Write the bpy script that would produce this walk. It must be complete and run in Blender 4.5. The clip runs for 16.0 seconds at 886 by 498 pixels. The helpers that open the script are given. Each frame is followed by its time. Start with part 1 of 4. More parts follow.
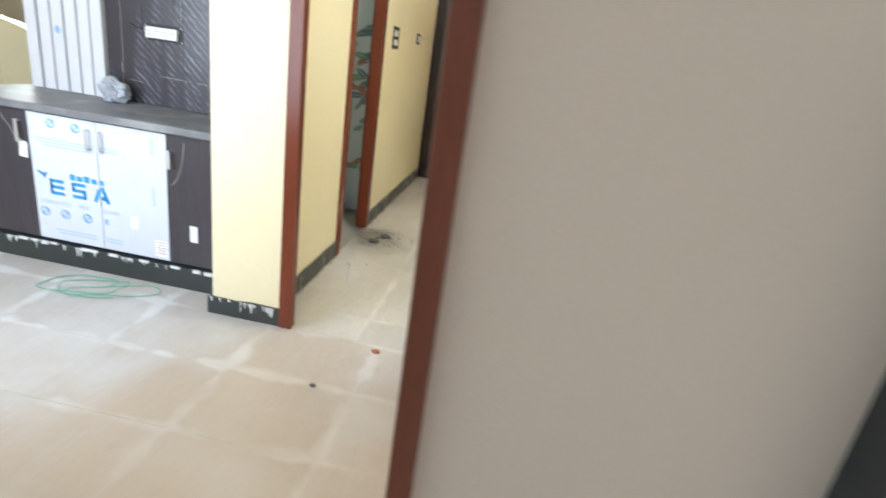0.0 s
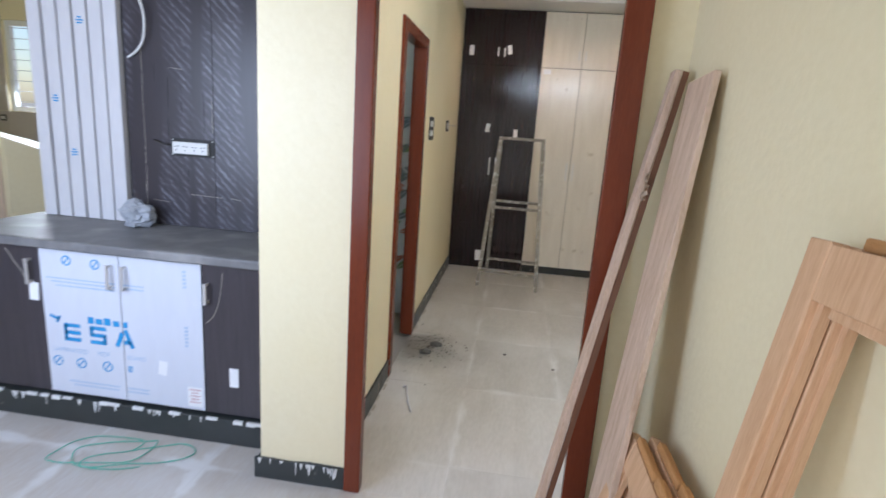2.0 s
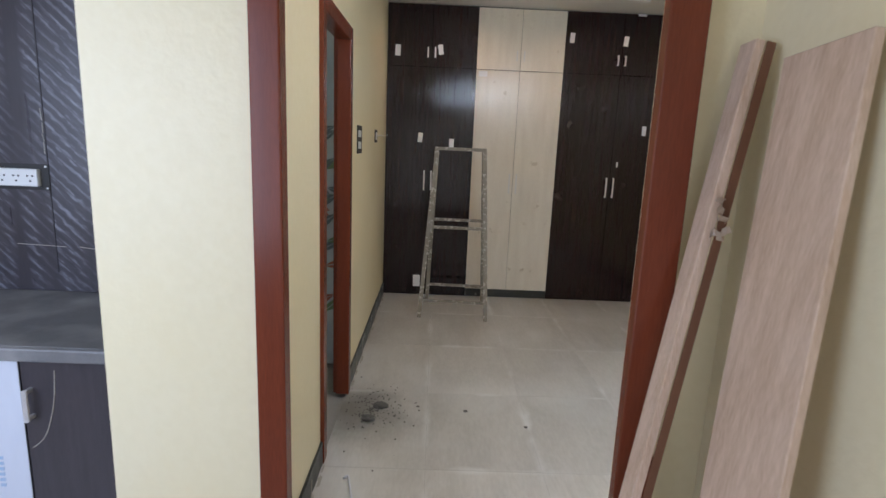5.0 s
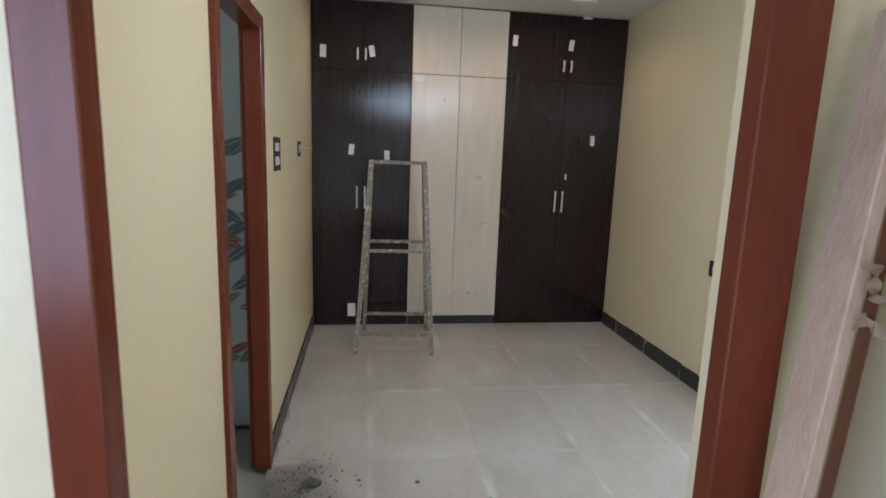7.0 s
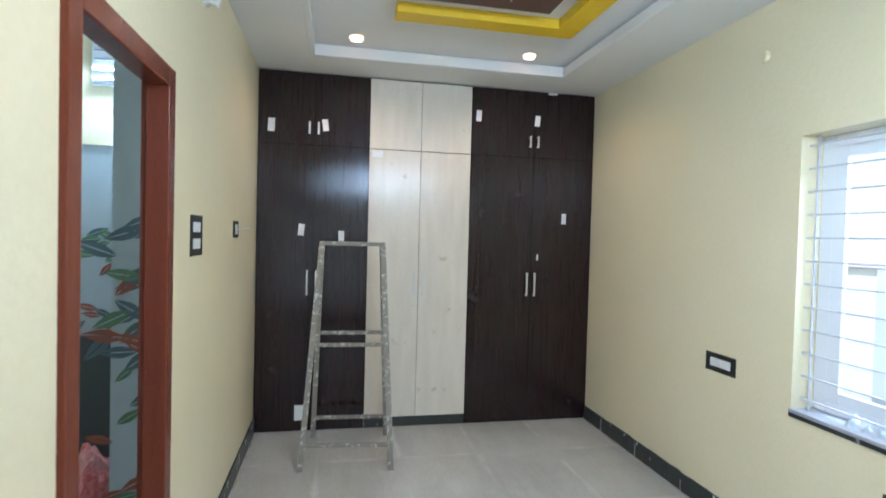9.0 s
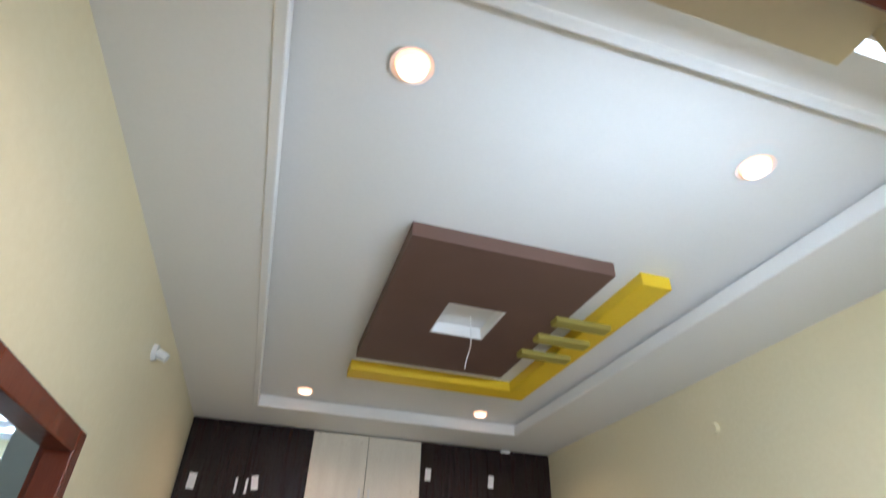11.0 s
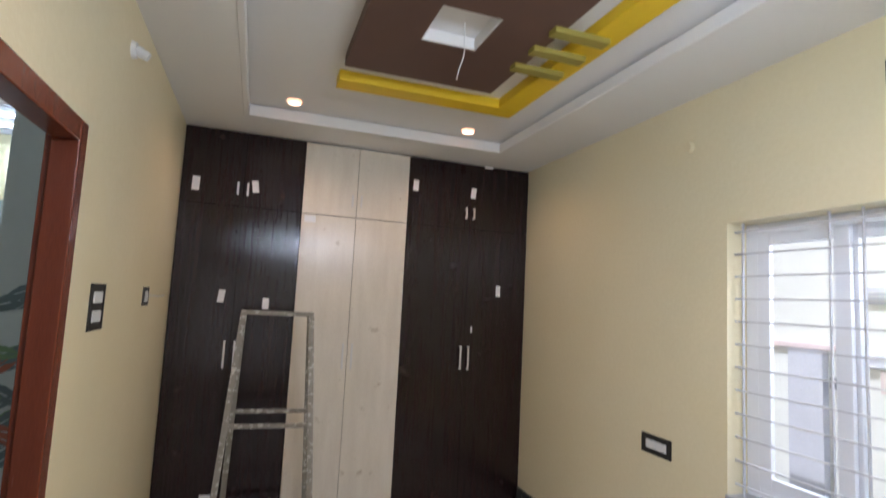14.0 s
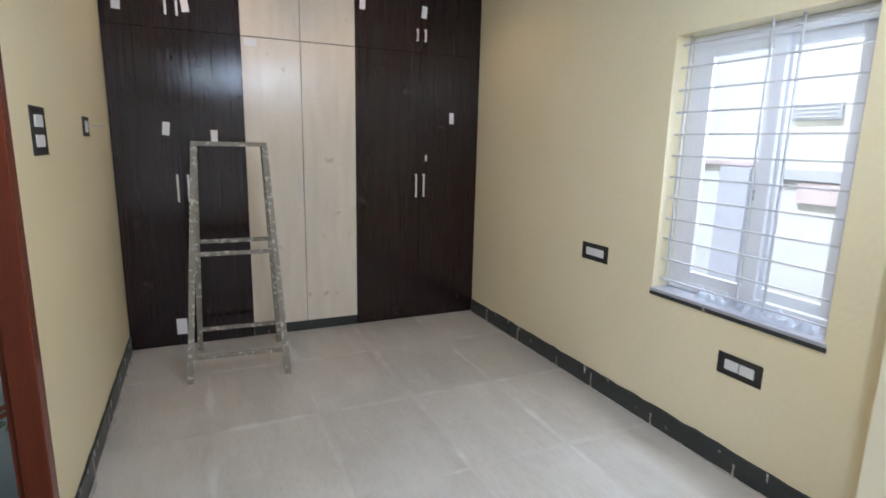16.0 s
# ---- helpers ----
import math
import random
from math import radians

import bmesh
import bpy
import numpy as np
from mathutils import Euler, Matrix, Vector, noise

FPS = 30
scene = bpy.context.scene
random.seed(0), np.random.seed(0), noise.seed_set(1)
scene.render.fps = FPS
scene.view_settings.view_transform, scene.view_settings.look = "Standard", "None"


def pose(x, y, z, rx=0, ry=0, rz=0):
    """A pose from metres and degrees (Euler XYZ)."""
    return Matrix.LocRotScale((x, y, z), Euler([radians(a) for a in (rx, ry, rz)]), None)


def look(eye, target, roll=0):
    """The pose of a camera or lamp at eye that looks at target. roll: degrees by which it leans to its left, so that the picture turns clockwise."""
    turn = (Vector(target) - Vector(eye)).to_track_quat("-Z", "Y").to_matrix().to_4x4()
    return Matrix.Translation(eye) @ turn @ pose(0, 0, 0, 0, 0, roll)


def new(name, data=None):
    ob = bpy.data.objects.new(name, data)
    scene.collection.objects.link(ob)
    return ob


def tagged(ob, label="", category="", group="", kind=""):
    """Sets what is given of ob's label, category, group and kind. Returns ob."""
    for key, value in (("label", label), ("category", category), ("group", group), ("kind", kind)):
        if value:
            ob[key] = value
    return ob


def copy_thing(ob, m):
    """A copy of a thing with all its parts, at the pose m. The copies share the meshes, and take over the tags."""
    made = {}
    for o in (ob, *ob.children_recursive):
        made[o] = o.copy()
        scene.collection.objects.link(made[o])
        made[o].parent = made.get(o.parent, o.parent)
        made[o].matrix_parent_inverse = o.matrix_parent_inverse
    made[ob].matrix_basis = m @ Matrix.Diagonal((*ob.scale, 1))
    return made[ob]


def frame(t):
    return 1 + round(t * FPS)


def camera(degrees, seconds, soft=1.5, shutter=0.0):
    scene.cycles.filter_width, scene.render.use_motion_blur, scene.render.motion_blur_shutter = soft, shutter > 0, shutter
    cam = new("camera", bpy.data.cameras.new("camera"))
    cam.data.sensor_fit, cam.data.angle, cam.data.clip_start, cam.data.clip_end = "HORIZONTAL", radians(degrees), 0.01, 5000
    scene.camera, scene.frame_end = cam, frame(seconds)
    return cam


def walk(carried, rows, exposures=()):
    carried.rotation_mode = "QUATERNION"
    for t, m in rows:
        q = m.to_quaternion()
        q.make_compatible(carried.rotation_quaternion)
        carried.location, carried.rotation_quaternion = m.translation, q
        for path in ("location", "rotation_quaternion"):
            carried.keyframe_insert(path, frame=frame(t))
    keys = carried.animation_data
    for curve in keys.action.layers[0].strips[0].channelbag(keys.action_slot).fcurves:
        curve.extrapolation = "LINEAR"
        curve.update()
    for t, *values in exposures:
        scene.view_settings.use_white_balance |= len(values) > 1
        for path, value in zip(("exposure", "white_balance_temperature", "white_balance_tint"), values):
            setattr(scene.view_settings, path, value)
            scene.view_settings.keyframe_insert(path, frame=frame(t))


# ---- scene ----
cam = camera(79.4, 16.0, shutter=0.5)
PATH = [
    (0, (-0.108, 2.942, 1.470), (-0.305, 4.813, 0.790), 8.4),
    (0.5, (-0.253, 3.061, 1.479), (-0.669, 4.916, 0.857), 5.4),
    (1, (-0.36, 3.171, 1.52), (-0.877, 5.017, 0.953), 3.8),
    (1.5, (-0.462, 3.279, 1.538), (-0.907, 5.164, 1.038), 2.9),
    (2, (-0.567, 3.383, 1.545), (-0.808, 5.319, 1.106), 3.9),
    (2.5, (-0.632, 3.484, 1.58), (-0.697, 5.444, 1.187), 4.0),
    (3, (-0.68, 3.592, 1.585), (-0.677, 5.555, 1.202), 2.8),
    (3.5, (-0.708, 3.723, 1.551), (-0.687, 5.687, 1.175), 2.4),
    (3.7, (-0.723, 3.759, 1.552), (-0.691, 5.723, 1.172), 2.4),
    (5.8, (-0.761, 4.357, 1.52), (-0.716, 6.317, 1.125), 2.5),
    (6, (-0.768, 4.423, 1.517), (-0.686, 6.381, 1.119), 2.0),
    (6.5, (-0.78, 4.551, 1.554), (-0.588, 6.503, 1.162), 1.7),
    (7, (-0.773, 4.643, 1.565), (-0.49, 6.592, 1.218), 2.0),
    (7.5, (-0.761, 4.775, 1.548), (-0.44, 6.732, 1.29), 1.7),
    (8, (-0.731, 4.921, 1.546), (-0.398, 6.882, 1.333), 1.4),
    (8.5, (-0.7, 5.039, 1.554), (-0.346, 7.0, 1.391), 1.6),
    (9, (-0.658, 5.111, 1.566), (-0.259, 7.07, 1.517), 1.5),
    (9.5, (-0.638, 5.153, 1.593), (-0.177, 7.094, 1.721), 1.1),
    (10, (-0.617, 5.177, 1.614), (-0.154, 7.073, 2.051), 1.1),
    (10.2, (-0.658, 5.203, 1.642), (-0.174, 7.063, 2.193), 1.2),
    (11.25, (-0.667, 5.242, 1.714), (-0.206, 6.782, 2.905), 2.4),
    (12.3, (-0.675, 5.277, 1.738), (-0.113, 6.914, 2.742), 3.4),
    (12.5, (-0.678, 5.284, 1.731), (-0.084, 6.957, 2.652), 3.2),
    (13, (-0.678, 5.29, 1.705), (-0.03, 7.055, 2.385), 2.7),
    (13.5, (-0.68, 5.274, 1.655), (-0.023, 7.114, 2.083), 2.8),
    (14, (-0.682, 5.243, 1.626), (-0.033, 7.125, 1.822), 2.9),
    (14.5, (-0.675, 5.213, 1.595), (-0.021, 7.102, 1.547), 2.4),
    (15, (-0.672, 5.2, 1.564), (-0.011, 7.075, 1.35), 1.3),
    (15.5, (-0.68, 5.184, 1.55), (0.038, 7.025, 1.245), 1.1),
    (16, (-0.721, 5.165, 1.528), (0.094, 6.949, 1.14), 1.3),
]
walk(cam, [(t, look(eye, target, roll)) for t, eye, target, roll in PATH],
     [(0, 0.30, 6450, 1), (0.6, -0.05, 5850, 1), (1.0, -0.14, 5700, 3), (1.5, -0.17, 5650, 7), (2.5, -0.40, 6000, 9), (3.5, -0.50, 6100, 9), (6, -0.62, 5550, 10), (7, -0.52, 5500, 8), (7.5, -0.30, 5300, 2), (8, 0.09, 5050, -2), (9, 0.17, 4950, 2),
      (10.2, -0.10, 5350, 7), (12.5, -0.42, 5550, 9), (14, -0.37, 5750, 13), (15, -0.34, 5650, 12), (16, -0.22, 5400, 9)])

# ---- world, sun and lamps ----
world = bpy.data.worlds.new("world")
scene.world = world
world.use_nodes = True
wn = world.node_tree
sky = wn.nodes.new("ShaderNodeTexSky")
sky.sky_type = "NISHITA"
sky.sun_disc = False
sky.sun_elevation, sky.sun_rotation = radians(58), radians(-75)
wn.links.new(sky.outputs[0], wn.nodes["Background"].inputs[0])
wn.nodes["Background"].inputs[1].default_value = 0.15


def lamp(name, kind, m, energy, color, **kw):
    d = bpy.data.lights.new(name, kind)
    d.energy, d.color = energy, color
    for key, value in kw.items():
        if key == "angle":
            d.angle = value
        elif key == "size":
            d.shape, d.size, d.size_y = "RECTANGLE", value[0], value[1]
        elif key == "radius":
            d.shadow_soft_size = value
        elif key == "cone":
            d.spot_size, d.spot_blend = radians(value), 0.6
    ob = new(name, d)
    ob.matrix_world = m
    return ob


lamp("sun", "SUN", look((-8, 7, 14), (0, 4.5, 0)), 5.0, (1.0, 0.96, 0.9), angle=radians(0.5))
# daylight entering by the wide front window and the porch side of the hall
lamp("hall_window_daylight", "AREA", look((-2.58, 3.72, 1.55), (-2.35, 5.6, 1.1)), 72, (0.74, 0.81, 1.0), size=(1.8, 1.35))
lamp("entry_daylight", "AREA", look((-0.66, 3.64, 1.15), (-0.55, 5.6, 1.1)), 8, (1.0, 0.95, 0.87), size=(0.80, 1.75))
lamp("bedroom_window_daylight", "AREA", look((1.95, 6.82, 2.45), (-0.2, 7.1, 1.1)), 72, (0.9, 0.95, 1.0), size=(1.0, 0.5))
lamp("tube_glow", "AREA", look((0.20, 5.515, 2.36), (0.19, 7.2, 1.4)), 35, (0.86, 0.93, 1.0), size=(0.86, 0.03))
lamp("bathroom_daylight", "AREA", look((-1.73, 8.058, 2.37), (-1.9, 7.0, 1.2)), 27, (0.85, 0.93, 1.0), size=(0.18, 0.14))
lamp("kitchen_daylight", "AREA", look((-5.29, 8.325, 1.865), (-5.0, 7.0, 1.4)), 26, (0.9, 0.95, 1.0), size=(0.66, 0.75))
DOWNLIGHTS = ((-0.54, 8.80), (0.70, 8.82), (0.61, 6.14), (-0.51, 6.12))
for lx, ly in DOWNLIGHTS:
    lamp("downlight_glow", "SPOT", look((lx, ly, 2.866), (lx, ly, 0)), 23, (1.0, 0.67, 0.46), radius=0.04, cone=150)


# ---- materials ----
def material(name, color, rough=0.6, metal=0.0, second=None, scale=3.0, amount=0.5, fine=60.0, bump=0.1,
             stretch=(1, 1, 1), spec=0.5, coords="Object", per_object=0.0, stain=None, stain_scale=2.0, stain_cut=(0.6, 0.75)):
    """Two scales of variation in colour and relief; stain adds blotches with a shape of their own."""
    m = bpy.data.materials.new(name)
    m.use_nodes = True
    n, l = m.node_tree.nodes, m.node_tree.links
    b = n["Principled BSDF"]
    b.inputs["Roughness"].default_value, b.inputs["Metallic"].default_value = rough, metal
    b.inputs["Specular IOR Level"].default_value = spec
    tc = n.new("ShaderNodeTexCoord")
    if per_object:
        info = n.new("ShaderNodeObjectInfo")
        add = n.new("ShaderNodeVectorMath")
        add.operation = "MULTIPLY_ADD"
        add.inputs[1].default_value = (37.0, 17.0, 29.0)
        l.new(info.outputs["Random"], add.inputs[0])
        l.new(tc.outputs[coords], add.inputs[2])
        src = add.outputs[0]
    else:
        src = tc.outputs[coords]
    mp = n.new("ShaderNodeMapping")
    mp.inputs["Scale"].default_value = stretch
    l.new(src, mp.inputs["Vector"])
    big, small = n.new("ShaderNodeTexNoise"), n.new("ShaderNodeTexNoise")
    big.inputs["Scale"].default_value, big.inputs["Detail"].default_value = scale, 5
    small.inputs["Scale"].default_value, small.inputs["Detail"].default_value = fine, 4
    for tex in (big, small):
        l.new(mp.outputs[0], tex.inputs["Vector"])
    mix = n.new("ShaderNodeMixRGB")
    mix.inputs[1].default_value = (*color, 1)
    mix.inputs[2].default_value = (*(second or tuple(c * 0.8 for c in color)), 1)
    both = n.new("ShaderNodeMath")
    both.operation = "MULTIPLY_ADD"
    both.inputs[1].default_value = 0.45
    l.new(small.outputs[0], both.inputs[0])
    half = n.new("ShaderNodeMath")
    half.operation = "MULTIPLY"
    half.inputs[1].default_value = 0.55
    l.new(big.outputs[0], half.inputs[0])
    l.new(half.outputs[0], both.inputs[2])
    ramp = n.new("ShaderNodeMapRange")
    ramp.inputs[1].default_value, ramp.inputs[2].default_value = 0.36, 0.64
    ramp.inputs[4].default_value = amount
    l.new(both.outputs[0], ramp.inputs[0])
    l.new(ramp.outputs[0], mix.inputs[0])
    out = mix.outputs[0]
    if stain:
        st = n.new("ShaderNodeTexNoise")
        st.inputs["Scale"].default_value, st.inputs["Detail"].default_value = stain_scale, 6
        l.new(src, st.inputs["Vector"])
        sr = n.new("ShaderNodeMapRange")
        sr.inputs[1].default_value, sr.inputs[2].default_value = stain_cut
        l.new(st.outputs[0], sr.inputs[0])
        sm = n.new("ShaderNodeMixRGB")
        sm.inputs[2].default_value = (*stain, 1)
        l.new(sr.outputs[0], sm.inputs[0])
        l.new(out, sm.inputs[1])
        out = sm.outputs[0]
    if per_object:
        hsv = n.new("ShaderNodeHueSaturation")
        vr = n.new("ShaderNodeMapRange")
        vr.inputs[3].default_value, vr.inputs[4].default_value = 1 - per_object, 1 + per_object
        l.new(info.outputs["Random"], vr.inputs[0])
        l.new(vr.outputs[0], hsv.inputs["Value"])
        l.new(out, hsv.inputs["Color"])
        out = hsv.outputs[0]
    l.new(out, b.inputs["Base Color"])
    if bump:
        bp = n.new("ShaderNodeBump")
        bp.inputs["Strength"].default_value, bp.inputs["Distance"].default_value = bump, 0.01
        l.new(both.outputs[0], bp.inputs["Height"])
        l.new(bp.outputs[0], b.inputs["Normal"])
    rr = n.new("ShaderNodeMapRange")
    rr.inputs[3].default_value, rr.inputs[4].default_value = max(rough - 0.07, 0.02), min(rough + 0.07, 1)
    l.new(big.outputs[0], rr.inputs[0])
    l.new(rr.outputs[0], b.inputs["Roughness"])
    return m


def emitter(name, color, strength):
    m = bpy.data.materials.new(name)
    m.use_nodes = True
    b = m.node_tree.nodes["Principled BSDF"]
    b.inputs["Base Color"].default_value = (*color, 1)
    b.inputs["Emission Color"].default_value = (*color, 1)
    b.inputs["Emission Strength"].default_value = strength
    return m


def glass(name, color=(0.95, 0.98, 1.0), rough=0.02):
    m = bpy.data.materials.new(name)
    m.use_nodes = True
    b = m.node_tree.nodes["Principled BSDF"]
    b.inputs["Base Color"].default_value = (*color, 1)
    b.inputs["Transmission Weight"].default_value = 1.0
    b.inputs["Roughness"].default_value = rough
    b.inputs["IOR"].default_value = 1.1
    return m


PAINT = material("cream_yellow_wall_paint", (0.80, 0.715, 0.485), 0.44, second=(0.75, 0.66, 0.425), scale=1.4, amount=0.8, fine=42, bump=0.32, stain=(0.79, 0.69, 0.43), stain_scale=1.1, stain_cut=(0.55, 0.8))
TAUPE = material("taupe_outer_wall_paint", (0.68, 0.53, 0.40), 0.8, second=(0.63, 0.49, 0.37), fine=120, bump=0.15)
WHITE = material("white_ceiling_paint", (0.82, 0.81, 0.79), 0.7, second=(0.77, 0.76, 0.74), scale=1.2, fine=80, bump=0.04)
BROWN = material("chocolate_ceiling_paint", (0.13, 0.07, 0.05), 0.6, second=(0.11, 0.06, 0.043), fine=90, bump=0.05)
YELLOW = material("bright_yellow_paint", (0.80, 0.55, 0.01), 0.5, second=(0.72, 0.47, 0.01), fine=70, bump=0.05)
OLIVE = material("olive_yellow_paint", (0.33, 0.27, 0.05), 0.6, second=(0.27, 0.22, 0.04), fine=70)
DOORWOOD = material("red_brown_varnished_wood", (0.175, 0.041, 0.018), 0.24, second=(0.12, 0.027, 0.012), scale=3, amount=0.8, fine=38, bump=0.05, stretch=(8, 8, 0.7), spec=0.32)
DARKLAM = material("dark_wenge_laminate", (0.023, 0.011, 0.011), 0.15, second=(0.008, 0.004, 0.004), scale=6, amount=0.95, fine=60, bump=0.13, stretch=(9, 9, 0.35), spec=0.42, stain=(0.085, 0.07, 0.065), stain_scale=7, stain_cut=(0.66, 0.90))
CREAMLAM = material("cream_grained_laminate", (0.76, 0.70, 0.60), 0.22, second=(0.65, 0.585, 0.49), scale=5, amount=0.8, fine=70, bump=0.10, stretch=(3, 3, 0.5), spec=0.32, stain=(0.50, 0.42, 0.32), stain_scale=12, stain_cut=(0.66, 0.78))
GRANITE = material("black_granite", (0.035, 0.040, 0.038), 0.35, second=(0.018, 0.020, 0.020), scale=9, fine=160, bump=0.08, stain=(0.42, 0.40, 0.36), stain_scale=14, stain_cut=(0.66, 0.74))
SLATE = material("dusty_black_stone_top", (0.165, 0.16, 0.16), 0.45, second=(0.10, 0.10, 0.10), scale=5, fine=130, bump=0.06, stain=(0.30, 0.29, 0.28), stain_scale=5, stain_cut=(0.5, 0.75))
CHARCOAL = material("charcoal_laminate", (0.058, 0.050, 0.056), 0.33, second=(0.038, 0.033, 0.037), scale=6, amount=0.9, fine=50, bump=0.04, stretch=(8, 8, 0.5), stain=(0.16, 0.15, 0.15), stain_scale=9, stain_cut=(0.66, 0.82))
FILM = material("white_protective_film", (0.62, 0.64, 0.70), 0.35, second=(0.55, 0.57, 0.63), scale=6, fine=30, bump=0.12, stretch=(1, 1, 0.3))
SLATFILM = material("milky_film_on_slats", (0.64, 0.63, 0.64), 0.4, second=(0.55, 0.54, 0.56), scale=5, fine=24, bump=0.12, stretch=(2, 2, 0.5))
BLUE = material("blue_print", (0.03, 0.26, 0.55), 0.5, second=(0.05, 0.32, 0.6), bump=0)
REDPRINT = material("faded_red_print", (0.50, 0.22, 0.22), 0.6, bump=0)
PALEBLUE = material("faint_blue_print", (0.40, 0.52, 0.68), 0.5, bump=0)
STEEL = material("brushed_steel", (0.70, 0.68, 0.66), 0.45, 0.7, second=(0.5, 0.48, 0.46), fine=150, bump=0.03)
TUBE = material("paint_splashed_steel_tube", (0.27, 0.245, 0.205), 0.6, 0.1, second=(0.17, 0.15, 0.12), scale=8, fine=60, bump=0.3, stain=(0.54, 0.51, 0.45), stain_scale=34, stain_cut=(0.54, 0.64))
RAWWOOD = material("raw_planed_wood", (0.66, 0.50, 0.38), 0.7, second=(0.45, 0.31, 0.21), scale=3, amount=0.9, fine=26, bump=0.12, stretch=(12, 12, 0.8))
EDGEWOOD = material("dark_brown_edge", (0.16, 0.07, 0.035), 0.5, second=(0.11, 0.045, 0.022), scale=4, fine=40, bump=0.05)
TEAK = material("raw_teak_wood", (0.66, 0.42, 0.25), 0.65, second=(0.50, 0.29, 0.15), scale=3, amount=0.9, fine=36, bump=0.15, stretch=(10, 10, 0.8))
SAWN = material("rough_sawn_orange_wood", (0.55, 0.29, 0.11), 0.8, second=(0.38, 0.18, 0.06), scale=6, amount=0.9, fine=60, bump=0.4, stretch=(1, 6, 6))
PLASTIC = material("white_plastic", (0.72, 0.72, 0.70), 0.35, second=(0.74, 0.74, 0.72), bump=0.02)
BLACKBOX = material("black_switch_box", (0.022, 0.020, 0.018), 0.6, bump=0.05)
PAPER = material("white_paper", (0.80, 0.80, 0.80), 0.8, second=(0.72, 0.72, 0.74), bump=0.05)
FOIL = material("shiny_clear_film", (0.80, 0.82, 0.86), 0.12, 0.0, second=(0.58, 0.60, 0.65), scale=20, fine=60, bump=0.25)
UPVC = material("white_upvc", (0.82, 0.83, 0.86), 0.35, second=(0.77, 0.78, 0.82), bump=0.02)
GRILLE = material("white_painted_grille", (0.60, 0.60, 0.63), 0.45, second=(0.52, 0.52, 0.55), bump=0.05)
GREENWIRE = material("green_wire", (0.10, 0.42, 0.30), 0.45, bump=0)
BLACKWIRE = material("black_wire", (0.02, 0.02, 0.02), 0.5, bump=0)
TAPE = material("brown_packing_tape", (0.60, 0.47, 0.34), 0.35, bump=0.1)
POLY = material("cloudy_polythene", (0.40, 0.42, 0.45), 0.22, second=(0.24, 0.25, 0.28), scale=12, fine=40, bump=0.2)
PANE = glass("window_glass")
LED = emitter("warm_led_face", (1.0, 0.56, 0.34), 7.0)
LEDRING = emitter("peach_frosted_ring", (1.0, 0.50, 0.28), 2.6)
SILL = material("pale_grey_stone_sill", (0.40, 0.40, 0.43), 0.3, second=(0.33, 0.33, 0.36), fine=120, bump=0.04)
TUBELED = emitter("cool_tube_face", (0.86, 0.94, 1.0), 6.0)
CONCRETE = material("grey_cement_ground", (0.30, 0.28, 0.25), 0.9, second=(0.24, 0.22, 0.20), scale=1.5, fine=40, bump=0.3)
OUTWHITE = material("white_outer_wall", (0.80, 0.79, 0.77), 0.8, second=(0.72, 0.71, 0.70), fine=60, bump=0.1)
OUTGREY = material("lilac_grey_outer_paint", (0.60, 0.60, 0.68), 0.8, fine=60, bump=0.1)
OUTRED = material("red_outer_paint", (0.76, 0.64, 0.65), 0.7, bump=0.05)
KTILE = material("kitchen_wall_tile", (0.42, 0.38, 0.36), 0.35, second=(0.36, 0.32, 0.30), scale=2, fine=30, bump=0.03, per_object=0.08)
BTILE = material("pale_blue_grey_bath_tile", (0.50, 0.55, 0.58), 0.25, second=(0.45, 0.50, 0.53), scale=2, fine=30, bump=0.02)
LEAFR = material("rust_leaf_print", (0.32, 0.10, 0.06), 0.3, second=(0.30, 0.10, 0.06), bump=0)
LEAFG = material("green_leaf_print", (0.16, 0.26, 0.13), 0.3, second=(0.10, 0.17, 0.10), bump=0)
LEAFB = material("slate_leaf_print", (0.12, 0.16, 0.18), 0.3, bump=0)
BAGRED = material("red_plastic_bag", (0.55, 0.04, 0.04), 0.3, second=(0.65, 0.55, 0.5), scale=8, amount=0.6, bump=0.2)
BAGBLUE = material("blue_plastic_bag", (0.03, 0.10, 0.45), 0.3, second=(0.05, 0.3, 0.12), scale=7, amount=0.6, bump=0.2)
BAGWHITE = material("white_plastic_bag", (0.7, 0.7, 0.7), 0.35, second=(0.3, 0.34, 0.4), scale=9, amount=0.7, bump=0.2)
DARKGREY = material("dark_grey_board", (0.07, 0.075, 0.075), 0.5, bump=0.05)
DIRT = material("crumbled_mortar", (0.10, 0.09, 0.08), 0.95, second=(0.2, 0.19, 0.17), fine=120, bump=0.5)
DUSTCEMENT = material("pale_cement_smear", (0.46, 0.43, 0.37), 0.9, second=(0.34, 0.31, 0.26), fine=140, bump=0.3)
NOTCHGREY = material("notch_dark_grey", (0.30, 0.30, 0.33), 0.5, bump=0.05)
BRICKRED = material("red_clay", (0.42, 0.16, 0.08), 0.9, bump=0.3)


